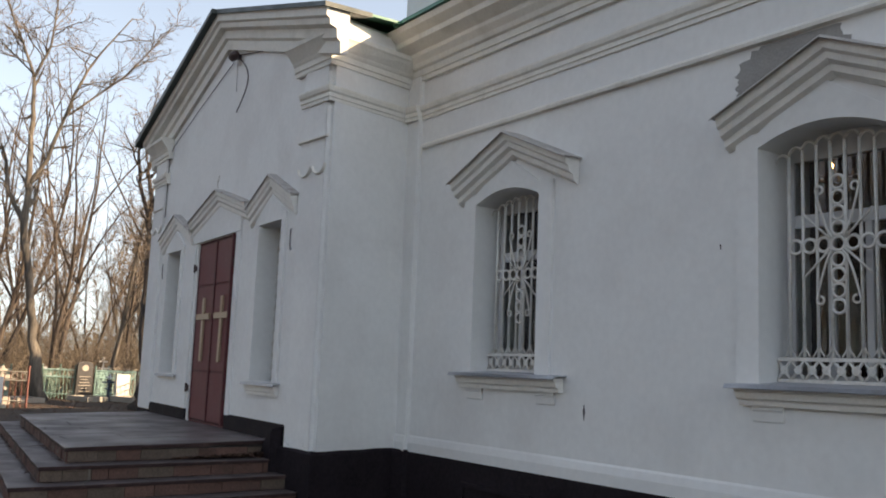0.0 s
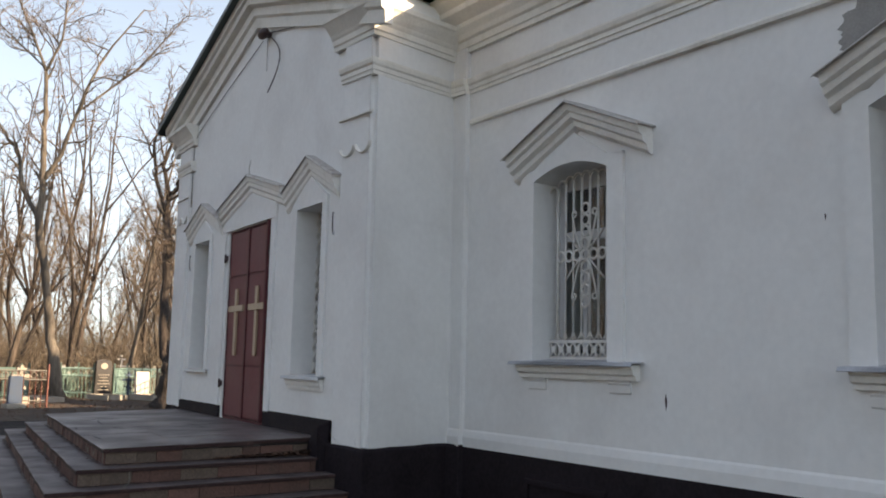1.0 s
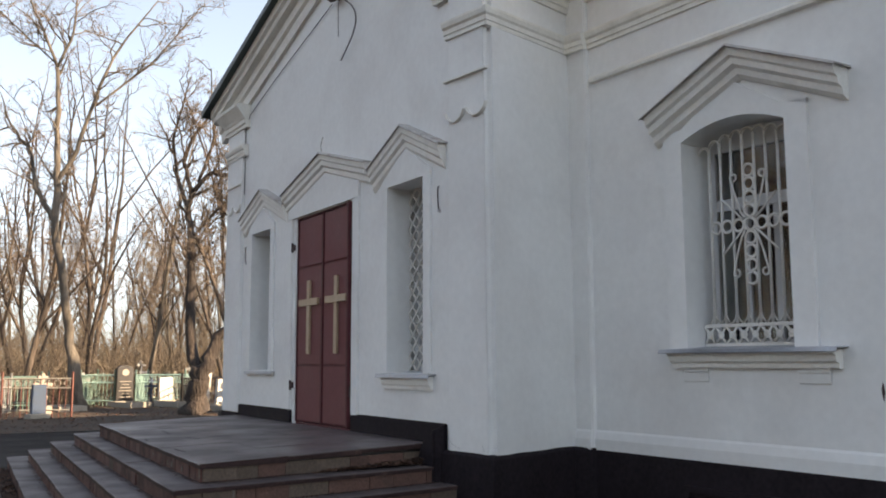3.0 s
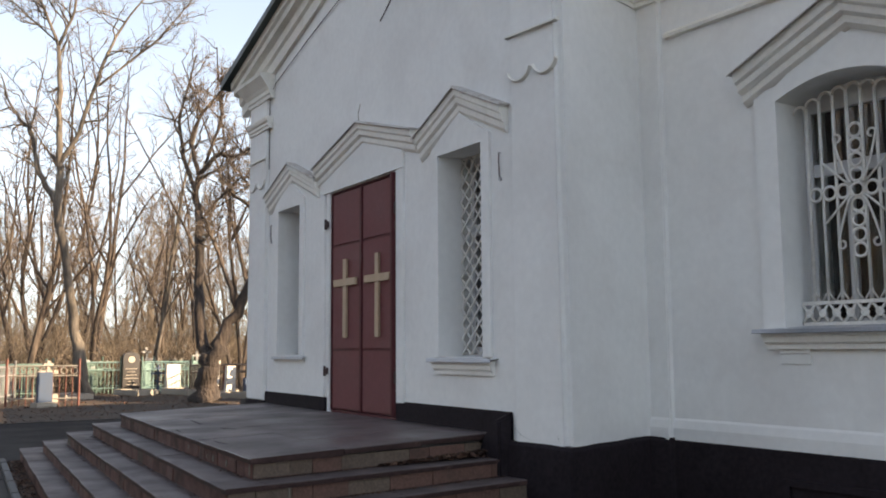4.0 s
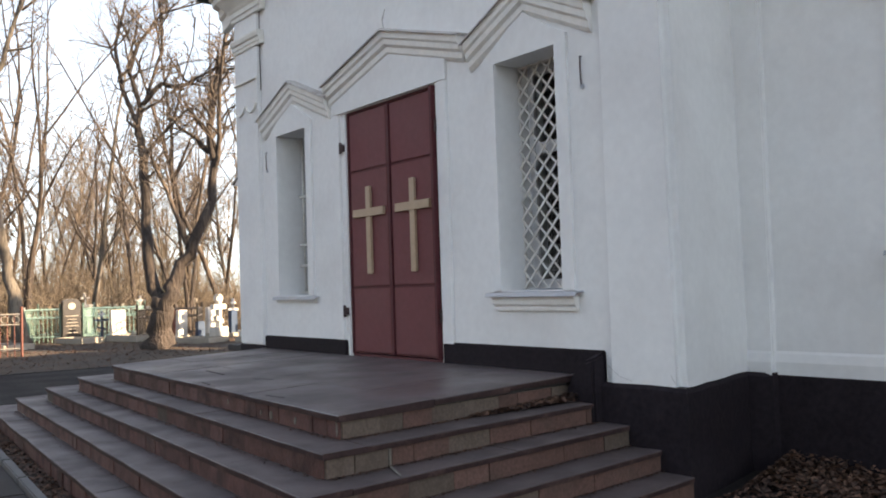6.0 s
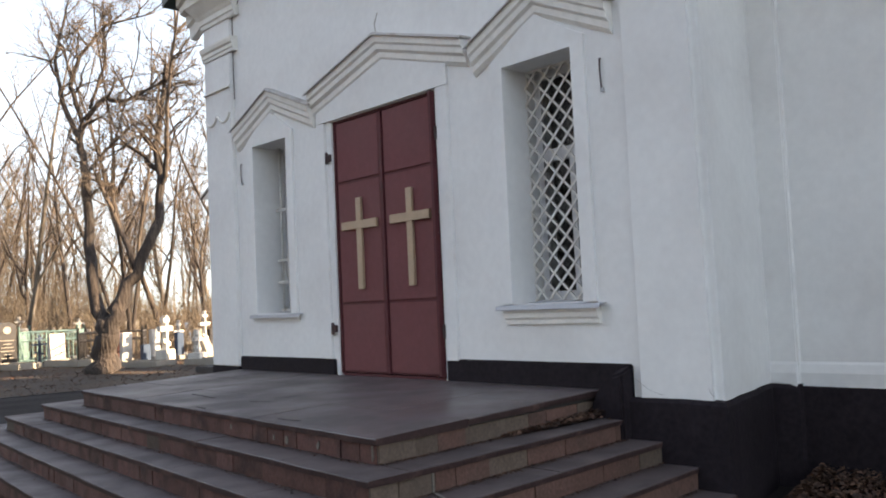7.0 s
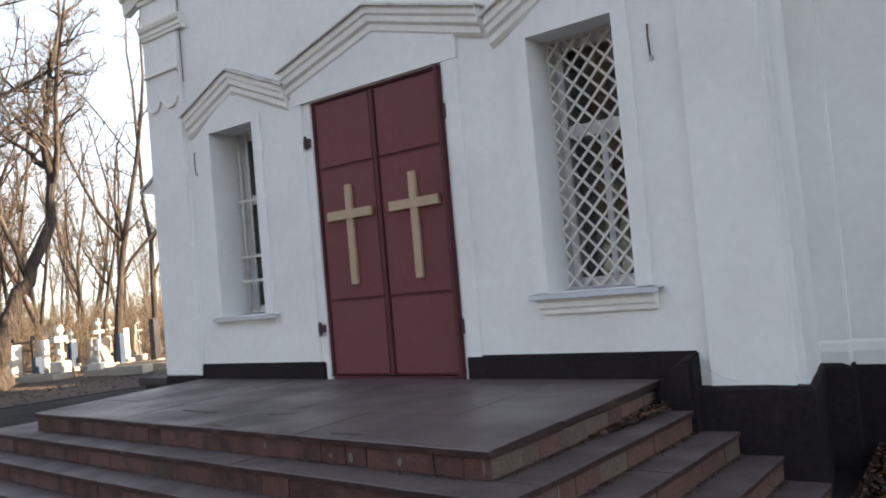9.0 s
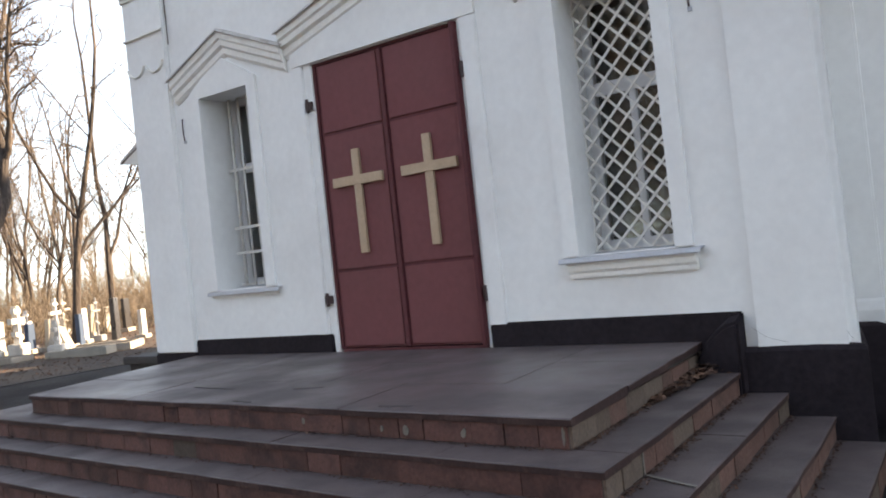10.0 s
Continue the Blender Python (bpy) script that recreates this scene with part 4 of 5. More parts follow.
def drawn_tree(at, right, limbs, seed, mat, label, detail, length):
    """A tree whose main limbs are given as (sideways, height, radius)."""
    rng = random.Random(seed)
    wood_s, limb_s, twig_s = [], Shape(), Shape()
    placed = []
    for k, limb in enumerate(limbs):
        pts, rad = [], []
        depth = min(placed, key=lambda q: math.hypot(q[0] - limb[0][0], q[1] - limb[0][1]))[2] if placed else 0.0
        drift = rng.uniform(-0.25, 0.25) if k else 0.0
        for (r, z, w), (r2, z2, w2) in zip(limb, limb[1:] + limb[-1:]):
            for t in ((0.0, 0.25, 0.5, 0.75) if (r2, z2) != (r, z) else (0.0,)):
                a, h, ww = r + (r2 - r) * t, z + (z2 - z) * t, w + (w2 - w) * t
                if pts:
                    depth += drift * (h - placed[-1][1]) + rng.gauss(0, 0.12 * ww)
                    a += rng.gauss(0, 0.22 * ww)
                placed.append((a, h, depth))
                pts.append(Vector((right[0] * a - right[1] * depth, right[1] * a + right[0] * depth, h)))
                rad.append(ww * (1.15 if h < 0.1 else 0.84 if h < 2 else 0.70) * rng.uniform(0.94, 1.06))
        wood_s.append(Shape().tube(pts, rad, 10, caps=True))
        if limb[-1][1] > 3:
            branch_out(pts, limb[0][2], length, rng, limb_s, twig_s, 13 if limb[-1][2] < 0.07 else 6, 0, detail, 0.2 if limb[0][1] > 3 else 0.5)
    return tree_thing(at, label, wood_s, limb_s, twig_s, mat)


def wild_tree(at, seed, height, r0, stems, mat, label, detail, lean=(0, 0), group=""):
    rng = random.Random(seed)
    wood_s, limb_s, twig_s = [], Shape(), Shape()
    for k in range(stems):
        a = rng.uniform(0, 6.28)
        spread = 0.0 if stems == 1 else rng.uniform(0.12, 0.28)
        d = Vector((math.cos(a) * spread + lean[0], math.sin(a) * spread + lean[1], 1))
        h = height * rng.uniform(0.8, 1.0)
        pts = wander((0.1 * math.cos(a) * (stems > 1), 0.1 * math.sin(a) * (stems > 1), -0.1), d, h, 9, rng, 0.07, 0.035)
        r = r0 * (1.0 if stems == 1 else 0.75)
        rad = taper(r, 0.02, len(pts))
        rad[0] *= 1.3
        wood_s.append(Shape().tube(pts, rad, 8, caps=False))
        for _ in range(3 + rng.randrange(3)):
            i = rng.randrange(2, 6)
            side = Vector((rng.gauss(0, 1), rng.gauss(0, 1), 0)).normalized()
            sub = wander(pts[i], side * rng.uniform(0.4, 0.8) + Vector((0, 0, 1)), h * rng.uniform(0.3, 0.55), 6, rng, 0.13, 0.05)
            wood_s.append(Shape().tube(sub, taper(rad[i] * rng.uniform(0.45, 0.7), 0.015, len(sub)), 6, caps=False))
            branch_out(sub, rad[i] * 0.5, h * 0.14, rng, limb_s, twig_s, int(detail * 0.9), 0 if detail > 6 else 1, detail)
        branch_out(pts, r * 0.6, h * 0.16, rng, limb_s, twig_s, int(detail * 1.2), 0 if detail > 6 else 1, detail)
    return tree_thing(at, label, wood_s, limb_s, twig_s, mat, group)


A_LIMBS = [[(0, -0.1, 0.30), (-0.25, 1.6, 0.24), (-0.65, 3.6, 0.21), (-1.1, 6.2, 0.19), (-1.1, 7.7, 0.16), (-1.2, 9.5, 0.13), (-1.3, 11.6, 0.10)],
           [(-1.3, 11.6, 0.08), (-0.85, 12.9, 0.06), (-0.85, 15.5, 0.03)], [(-1.3, 11.6, 0.08), (-1.8, 12.9, 0.06), (-2.9, 15.5, 0.03)], [(-1.3, 11.7, 0.05), (-2.3, 12.6, 0.04), (-3.6, 13.8, 0.02)],
           [(-1.15, 6.3, 0.14), (-1.9, 7.4, 0.12), (-2.3, 8.9, 0.09), (-2.7, 9.2, 0.07), (-3.4, 10.2, 0.04)],
           [(-1.1, 7.6, 0.12), (-0.55, 8.6, 0.11), (0.1, 11.1, 0.08), (0.6, 12.3, 0.06), (1.9, 14.2, 0.03)], [(0.0, 10.3, 0.06), (1.8, 11.9, 0.05), (3.4, 14.2, 0.02)]]
B_LIMBS = [[(0.05, -0.1, 0.46), (0.08, 0.7, 0.36), (0.09, 1.35, 0.30)],
           [(0.05, 0.9, 0.25), (-0.2, 1.6, 0.23), (-0.6, 3.4, 0.20), (-0.8, 5.3, 0.17), (-1.05, 6.3, 0.14), (-1.0, 6.8, 0.12)],
           [(-1.05, 6.3, 0.10), (-1.65, 7.5, 0.09), (-1.95, 8.8, 0.07), (-1.7, 11.0, 0.03)],
           [(-1.0, 6.8, 0.10), (-1.4, 7.9, 0.09), (-1.2, 8.8, 0.07), (-0.5, 9.7, 0.05), (0.9, 10.0, 0.02)],
           [(-0.95, 6.9, 0.11), (-0.4, 7.5, 0.10), (0.15, 7.35, 0.09), (0.65, 7.6, 0.07), (1.9, 8.2, 0.03)],
           [(-0.8, 7.2, 0.07), (-0.45, 8.5, 0.06), (-0.7, 10.5, 0.03)], [(-0.75, 5.4, 0.07), (-0.2, 6.0, 0.06), (0.6, 6.7, 0.03)]]
B_RIGHT = [[(0.09, 0.9, 0.28), (0.35, 1.6, 0.26), (0.7, 2.5, 0.23), (1.3, 4.0, 0.18), (1.25, 5.2, 0.15), (1.07, 6.1, 0.12), (1.2, 7.4, 0.10), (1.5, 9.2, 0.06), (1.4, 11.5, 0.03)],
           [(1.28, 4.8, 0.10), (1.5, 5.3, 0.10), (1.7, 7.0, 0.07), (2.3, 9.5, 0.03)], [(0.75, 2.6, 0.11), (0.3, 3.9, 0.09), (-0.3, 5.4, 0.05)]]
drawn_tree((5.72, 34.4, 0.1), (0.853, -0.525), A_LIMBS, 11, bark_pale, "tall bare tree with a smooth pale leaning trunk", 11, 2.3)
drawn_tree((7.95, 29.0, 0.08), (0.733, -0.68), B_LIMBS + B_RIGHT, 12, bark, "old bare forked tree with crooked limbs among graves", 12, 1.9)

protos = [wild_tree((9.0, 39.0, 0.1), 21, 13, 0.11, 1, bark_pale, "slim bare tree with a pale trunk", 7, (0.1, 0.0), "bare trees"),
          wild_tree((12.6, 31.8, 0.1), 22, 14, 0.13, 1, bark, "bare dark tree leaning over the graves", 8, (-0.10, 0.1), "bare trees"),
          wild_tree((4.6, 41.0, 0.1), 23, 15, 0.14, 2, bark, "bare twin-stemmed dark tree in the woods", 7, (0, 0), "bare trees"),
          wild_tree((7.4, 42.0, 0.1), 24, 16, 0.13, 1, bark, "bare slender dark tree in the woods", 7, (0, 0), "bare trees"),
          wild_tree((11.2, 35.5, 0.1), 25, 13, 0.11, 3, bark, "bare many-stemmed tree behind the graves", 7, (0, 0), "bare trees"),
          wild_tree((16.5, 36.0, 0.1), 26, 15, 0.12, 1, bark, "bare tree with a straight dark trunk", 8, (0, 0), "bare trees")]
rng = random.Random(5)
spots = [(12.6, 31.8), (11.2, 35.5), (16.5, 36.0), (9, 39), (4.6, 41), (7.4, 42)]
tries = 0
while len(spots) < 54 and tries < 4000:
    tries += 1
    y = rng.uniform(36, 74)
    x = rng.uniform(0.06 * y + 1, 0.60 * y + 1)
    if all(math.hypot(x - a, y - b) > 1.9 for a, b in spots):
        spots.append((x, y))
        p = protos[rng.randrange(6)]
        sc = rng.uniform(0.7, 1.1)
        t = copy_thing(p, pose(x, y, 0.1, 0, 0, rng.uniform(0, 360)))
        t.scale = (sc, sc, sc)
# more trees added out of view, across the yard to the west
for x, y in ((-16, 4), (-19, 11), (-15, 18), (-21, 25), (-17, -4), (-24, 16), (-14, 27)):
    copy_thing(protos[rng.randrange(6)], pose(x, y, 0.0, 0, 0, rng.uniform(0, 360)))

# the far woods and the dry brush
rng = random.Random(9)


def woods(name, label, count, place, tall):
    s = Shape()
    for _ in range(count):
        x, y = place(rng)
        h = rng.uniform(0.62, 1.0) * tall
        pts = wander((x, y, 0), (rng.gauss(0, 0.08), rng.gauss(0, 0.08), 1), h, 6, rng, 0.08, 0.03)
        s.tube(pts, taper(rng.uniform(0.07, 0.15), 0.02, len(pts)), 5, caps=False)
        for _ in range(70):
            i = rng.randrange(1, 6)
            sub = wander(pts[i].lerp(pts[i + 1], rng.random()), (rng.gauss(0, 0.6), rng.gauss(0, 0.6), 1), h * rng.uniform(0.12, 0.35), 3, rng, 0.2, 0.05)
            s.tube(sub, taper(0.026, 0.009, 4), 3, caps=False)
    tagged(new(name, quick_mesh(name, s, brush_m)), label, "woods", kind="stuff")


def north_woods(r):
    y = r.uniform(72, 125)
    x = r.uniform(-2, 0.62 * y + 4)
    return (x - 0.3 * y if x > 0.4 * y and r.random() < 0.25 else x), y


woods("far_woods", "distant bare woodland behind the cemetery", 85, north_woods, 16)
# unseen woods, added so that the window glass reflects less sky
woods("west_woods", "unseen bare woodland added west of the yard to darken reflections", 200, lambda r: (r.uniform(-42, -24), r.uniform(-30, 45)), 17)
# unseen too: added to darken what the door crosses reflect
woods("side_woods", "unseen bare woodland added beside the cemetery to darken reflections", 130, lambda r: (r.uniform(-36, -7), r.uniform(42, 78)), 16)
# unseen, added to block the warm glow of the low sky
woods("south_woods", "unseen bare low woodland added to block the low southern sky", 60, lambda r: (r.uniform(-30, 40), r.uniform(-70, -42)), 10)
s = Shape()
for _ in range(6500):
    y = 37 + 55 * rng.random() ** 1.3
    x = rng.uniform(0.05 * y, 0.62 * y + 2)
    east = max(0.0, min(1.0, (x / (y - 5) - 0.32) / 0.08))
    if rng.random() < 0.2 * east:
        continue
    h = (1.0 - 0.25 * east) * rng.uniform(0.7, 3.0) * (1.0 + 0.9 * max(0, min(1, (y - 44) / 14))) * (0.6 + 0.5 * noise.noise((x * 0.15, y * 0.15, 0)) + 0.4)
    sub = wander((x, y, 0), (rng.gauss(0, 0.35), rng.gauss(0, 0.35), 1), h, 3, rng, 0.22, 0.0)
    s.tube(sub, taper(0.02, 0.008, 4), 3, caps=False)
    for _ in range(2):
        q = wander(sub[1].lerp(sub[2], rng.random()), (rng.gauss(0, 0.7), rng.gauss(0, 0.7), 0.7), h * 0.5, 2, rng, 0.2, 0)
        s.tube(q, [0.012, 0.009, 0.006], 3, caps=False)
tagged(new("dry_brush", quick_mesh("dry_brush", s, brush_m)), "thicket of dry brown brush under the trees", "brush", kind="stuff")


# ---- the cemetery ----
def stone(x, y, w, h, mat, label, yaw=0.0, tilt=0.0, thick=0.12, round_top=0.0, base=True, colour_plate=None):
    g = thing("gravestone", label, "gravestone", "graves", at=(x, y, ground_z(x, y) - 0.04))
    g.rotation_euler = (radians(tilt), 0, radians(yaw))
    ring = [(-w / 2, 0.1), (w / 2, 0.1), (w / 2 * 0.92, h - round_top)]
    ring += [(w / 2 * 0.92 * math.cos(a), h - round_top + round_top * math.sin(a)) for a in np.linspace(0.3, math.pi - 0.3, 6)] if round_top else []
    ring += [(-w / 2 * 0.92, h - round_top)]
    face = part("slab", Shape().prism([(a, -thick / 2, b) for a, b in ring], [(a, thick / 2, b) for a, b in ring]), mat, g, bevel=0.012)
    if base:
        part("base", Shape().box((-w / 2 - 0.08, -thick / 2 - 0.1, 0), (w / 2 + 0.08, thick / 2 + 0.12, 0.14)), stone_c, g, bevel=0.012)
    if colour_plate:
        for k in range(6):
            z = h * (0.60 - 0.075 * k)
            wide = w * (0.34, 0.22, 0.30, 0.36, 0.18, 0.30)[k]
            part("bar", Shape().box((-wide, -thick / 2 - 0.006, z), (wide, -thick / 2 - 0.001, z + 0.022)), colour_plate, face)
        part("portrait_oval", Shape().prism([(w * 0.2 * math.cos(a), -thick / 2 - 0.008, h * 0.83 + w * 0.17 * math.sin(a)) for a in np.linspace(0, 2 * math.pi, 12, endpoint=False)],
                                            [(w * 0.2 * math.cos(a), -thick / 2 - 0.001, h * 0.83 + w * 0.17 * math.sin(a)) for a in np.linspace(0, 2 * math.pi, 12, endpoint=False)]), colour_plate, face)
    return g


def grave_cross(x, y, h, mat, label, yaw=0.0, plinth_h=0.3, w=0.11):
    g = thing("grave_cross", label, "cross", "graves", at=(x, y, ground_z(x, y) - 0.04))
    g.rotation_euler = (0, 0, radians(yaw))
    part("upright", Shape().box((-w / 2, -w / 2, 0.05), (w / 2, w / 2, h)), mat, g, bevel=0.01)
    part("top_bar", Shape().box((-h * 0.13, -w * 0.4, h * 0.86), (h * 0.13, w * 0.4, h * 0.86 + w * 0.9)), mat, g, bevel=0.01)
    part("arm", Shape().box((-h * 0.27, -w * 0.4, h * 0.68), (h * 0.27, w * 0.4, h * 0.68 + w)), mat, g, bevel=0.01)
    part("foot_bar", Shape().prism([(-h * 0.15, -w * 0.4, h * 0.46), (h * 0.15, -w * 0.4, h * 0.38), (h * 0.15, -w * 0.4, h * 0.38 + w * 0.8), (-h * 0.15, -w * 0.4, h * 0.46 + w * 0.8)],
                                   [(-h * 0.15, w * 0.4, h * 0.46), (h * 0.15, w * 0.4, h * 0.38), (h * 0.15, w * 0.4, h * 0.38 + w * 0.8), (-h * 0.15, w * 0.4, h * 0.46 + w * 0.8)]), mat, g)
    if plinth_h:
        part("plinth", Shape().box((-0.26, -0.18, 0), (0.26, 0.18, plinth_h)), mat, g, bevel=0.02)
    return g


def fence(x0, y0, x1, y1, h, mat, label, rail=None, step=0.14, ring_row=False, depth=0.0):
    """One grave's railing: a front, and two sides where depth is given."""
    rail = rail or mat
    f = thing("grave_fence", label, "fence", "grave fences", at=(x0, y0, ground_z(x0, y0) - 0.04))
    a, b = Vector((0, 0, 0)), Vector((x1 - x0, y1 - y0, 0))
    back = Vector((-(b - a).y, (b - a).x, 0)).normalized() * depth
    runs = [(a, b)] + ([(a, a + back), (b, b + back), (a + back, b + back)] if depth else [])
    for p, q in runs:
        ln = (q - p).length
        for z in (h * 0.18, h * 0.72, h * 0.95):
            part("rail", Shape().tube([p + Vector((0, 0, z)), q + Vector((0, 0, z))], 0.022, 5), rail, f)
        n = max(2, int(ln / step))
        for i in range(n + 1):
            c = p.lerp(q, i / n)
            big = i in (0, n)
            part("post" if big else "picket", Shape().tube([c, c + Vector((0, 0, h * (1.12 if big else 0.95)))], 0.035 if big else 0.013, 5), mat, f)
        if ring_row:
            for i in range(int(ln / 0.24)):
                c = p.lerp(q, (i + 0.5) / int(ln / 0.24)) + Vector((0, 0, h * 0.835))
                u = (q - p).normalized()
                part("ring", Shape().tube([c + u * (0.085 * math.cos(t)) + Vector((0, 0, 0.085 * math.sin(t))) for t in np.linspace(0, 2 * math.pi, 11)], 0.012, 4, caps=False), rail, f)
    return f


fence(2.9, 30.1, 4.6, 29.4, 1.12, paint_red, "rust-red iron grave fence with a white top rail", stone_c, 0.16, True)
stone(3.72, 29.2, 0.40, 0.92, paint_blue, "blue-painted gravestone before a red fence", 20)
grave_cross(4.1, 31.4, 1.2, stone_c, "pale-painted grave cross behind a red fence", 25, 0.25)
fence(0.6, 31.6, 2.7, 30.8, 1.05, paint_silver, "silver-painted iron grave fence", None, 0.17, False, 2.0)
fence(1.9, 33.6, 4.3, 33.0, 1.1, paint_green, "green-painted iron grave fence", None, 0.16, True, 2.0)
fence(5.95, 35.9, 7.0, 35.4, 1.12, paint_green, "green-painted iron grave fence with pale posts", paint_teal, 0.12, False, 2.2)
stone(7.32, 35.4, 0.66, 1.42, stone_d, "dark granite gravestone with a portrait and pale bars of writing", 18, 0, 0.12, 0.12, True, stone_c)
fence(7.75, 35.6, 9.3, 34.9, 1.15, paint_teal, "teal-painted iron grave fence", None, 0.13, True, 2.2)
stone(8.45, 34.2, 0.55, 1.0, stone_w, "white gravestone standing beside a teal fence", 16, -3)
grave_cross(8.05, 34.6, 1.0, paint_blue, "small blue-painted grave cross", 20, 0.12, 0.06)
stone(9.05, 31.9, 0.42, 1.5, stone_w, "tall leaning white gravestone by a forked tree", 30, 6, 0.10, 0, False)
stone(9.45, 31.4, 0.40, 0.98, stone_w, "white gravestone among dead leaves", 25, 2)
stone(10.0, 31.3, 0.35, 0.62, paint_blue, "small pale blue gravestone", 30)
grave_cross(10.3, 30.6, 1.42, stone_w, "white stone orthodox grave cross", 38, 0.45, 0.15)
grave_cross(10.75, 29.5, 0.95, stone_w, "low white orthodox grave cross on a block", 40, 0.32, 0.12)
stone(9.9, 32.8, 0.5, 0.95, paint_red, "rust-red painted gravestone behind others", 30)
stone(11.9, 30.9, 0.7, 0.72, stone_c, "concrete gravestone leaning back", 45, -22)
stone(12.55, 31.5, 0.42, 1.0, paint_blue, "pale blue gravestone under the trees", 42)
stone(13.55, 31.3, 0.62, 1.35, stone_d, "dark red-brown granite gravestone", 45, 0, 0.14)
grave_cross(12.9, 33.4, 1.5, stone_w, "tall white grave cross behind others", 40, 0.3, 0.1)
grave_cross(14.6, 34.0, 1.4, paint_silver, "silver-painted iron grave cross", 42, 0.2, 0.06)
stone(13.9, 33.6, 0.45, 1.1, stone_w, "white gravestone in the far row", 40)
stone(11.4, 33.9, 0.5, 1.0, stone_w, "white gravestone in shade", 35)
stone(14.9, 32.0, 0.5, 0.9, stone_w, "pale gravestone in the sun", 40)
stone(11.5, 32.3, 0.42, 0.85, paint_blue, "blue-painted gravestone among white crosses", 38)
stone(12.2, 32.6, 0.5, 0.95, stone_c, "grey concrete gravestone among white crosses", 44, 4)
grave_cross(11.9, 33.2, 1.25, stone_w, "slim white grave cross among others", 40, 0.2, 0.08)
fence(8.6, 32.8, 10.2, 32.0, 1.0, stone_d, "black iron grave fence", None, 0.15, False, 1.6)
rng = random.Random(17)
for _ in range(26):
    x, y = rng.uniform(2, 24), rng.uniform(36.5, 47)
    if x > 0.6 * y or x < 0.09 * y:
        continue
    if rng.random() < 0.6:
        stone(x, y, rng.uniform(0.4, 0.7), rng.uniform(0.7, 1.3), rng.choice([stone_w, stone_d, stone_c, paint_blue]), "gravestone in the back rows of the cemetery", rng.uniform(0, 50), rng.uniform(-5, 5))
    else:
        grave_cross(x, y, rng.uniform(1.1, 1.7), rng.choice([stone_w, paint_silver, paint_blue]), "grave cross in the back rows of the cemetery", rng.uniform(0, 50), 0.2, 0.08)
for x, y, w, ln, yaw in ((8.6, 33.2, 0.9, 1.6, 16), (9.5, 30.4, 0.9, 1.7, 28), (10.9, 28.7, 0.8, 1.5, 40), (12.0, 29.6, 1.4, 1.9, 42), (7.3, 34.4, 0.8, 1.5, 18), (5.0, 33.4, 0.9, 1.6, 15)):
    k = thing("grave_kerb", "low pale concrete kerb round a grave with dead leaves", "grave", "graves", at=(x, y, ground_z(x, y) - 0.05))
    k.rotation_euler = (0, 0, radians(yaw))
    for a, b in (((-w / 2, -ln / 2), (w / 2, -ln / 2 + 0.1)), ((-w / 2, ln / 2 - 0.1), (w / 2, ln / 2)), ((-w / 2, -ln / 2 + 0.1), (-w / 2 + 0.1, ln / 2 - 0.1)), ((w / 2 - 0.1, -ln / 2 + 0.1), (w / 2, ln / 2 - 0.1))):
        part("side", Shape().box((*a, 0), (*b, 0.2)), stone_c, k, bevel=0.01)
    part("earth", Shape().box((-w / 2 + 0.1, -ln / 2 + 0.1, 0), (w / 2 - 0.1, ln / 2 - 0.1, 0.15)), soil, k)


# ---- fallen leaves ----
def leaves(name, label, spots_fn, count, size, seed):
    rng = random.Random(seed)
    s = Shape()
    for _ in range(count):
        x, y, z = spots_fn(rng)
        a, q = rng.uniform(0, 6.28), size * rng.uniform(0.6, 1.3)
        u, v = Vector((math.cos(a), math.sin(a), rng.uniform(-0.4, 0.4))) * q, Vector((-math.sin(a), math.cos(a), rng.uniform(-0.5, 0.5))) * q * 0.6
        c = Vector((x, y, z + q * 0.35))
        s.add([c - u, c - v * 0.9 + Vector((0, 0, q * 0.3)), c + u, c + v + Vector((0, 0, q * 0.2))], [(0, 1, 2), (0, 2, 3)])
    me = bpy.data.meshes.new(name)
    me.from_pydata(s.v, [], s.f)
    me.materials.append(leaf_m)
    tagged(new(name, me), label, "leaves", kind="stuff")


def by_wall(rng):
    y = rng.uniform(6.0, 9.0)
    x = XL - 0.08 - abs(rng.gauss(0, 0.42))
    y = min(y + 0.2 * rng.random(), 8.90)
    heap = 0.20 * max(0.0, 1 - (XL - x) / 0.9) * min(1.0, max(0.15, (y - 7.2) / 1.3))
    v = TURN @ Vector((x, y, 0))
    return (v.x, v.y, heap * rng.random() ** 0.5)


def in_gutter(rng):
    d, o = rng.uniform(-0.4, length), min(0.19, max(0.01, rng.gauss(0.09, 0.06)))
    return front(d, o, 0.02)


def on_step(rng):
    t = rng.random() ** 0.8
    p = corner(0)[1].lerp(corner(0)[0], 0.02 + 0.5 * t) + Vector((0, -0.03 - abs(rng.gauss(0, 0.06)) * (1.2 - t)))
    return (min(p.x, 4.4), p.y, 0.782 - RISE + 0.05 * rng.random() * (1 - t))


def on_earth(rng):
    x, y = rng.uniform(0, 22), rng.uniform(25.2, 42)
    return (x, y, ground_z(x, y) - 0.03)


def scattered(rng):
    return (rng.uniform(1.2, 5.7), rng.uniform(6.5, 8.6), 0.03)


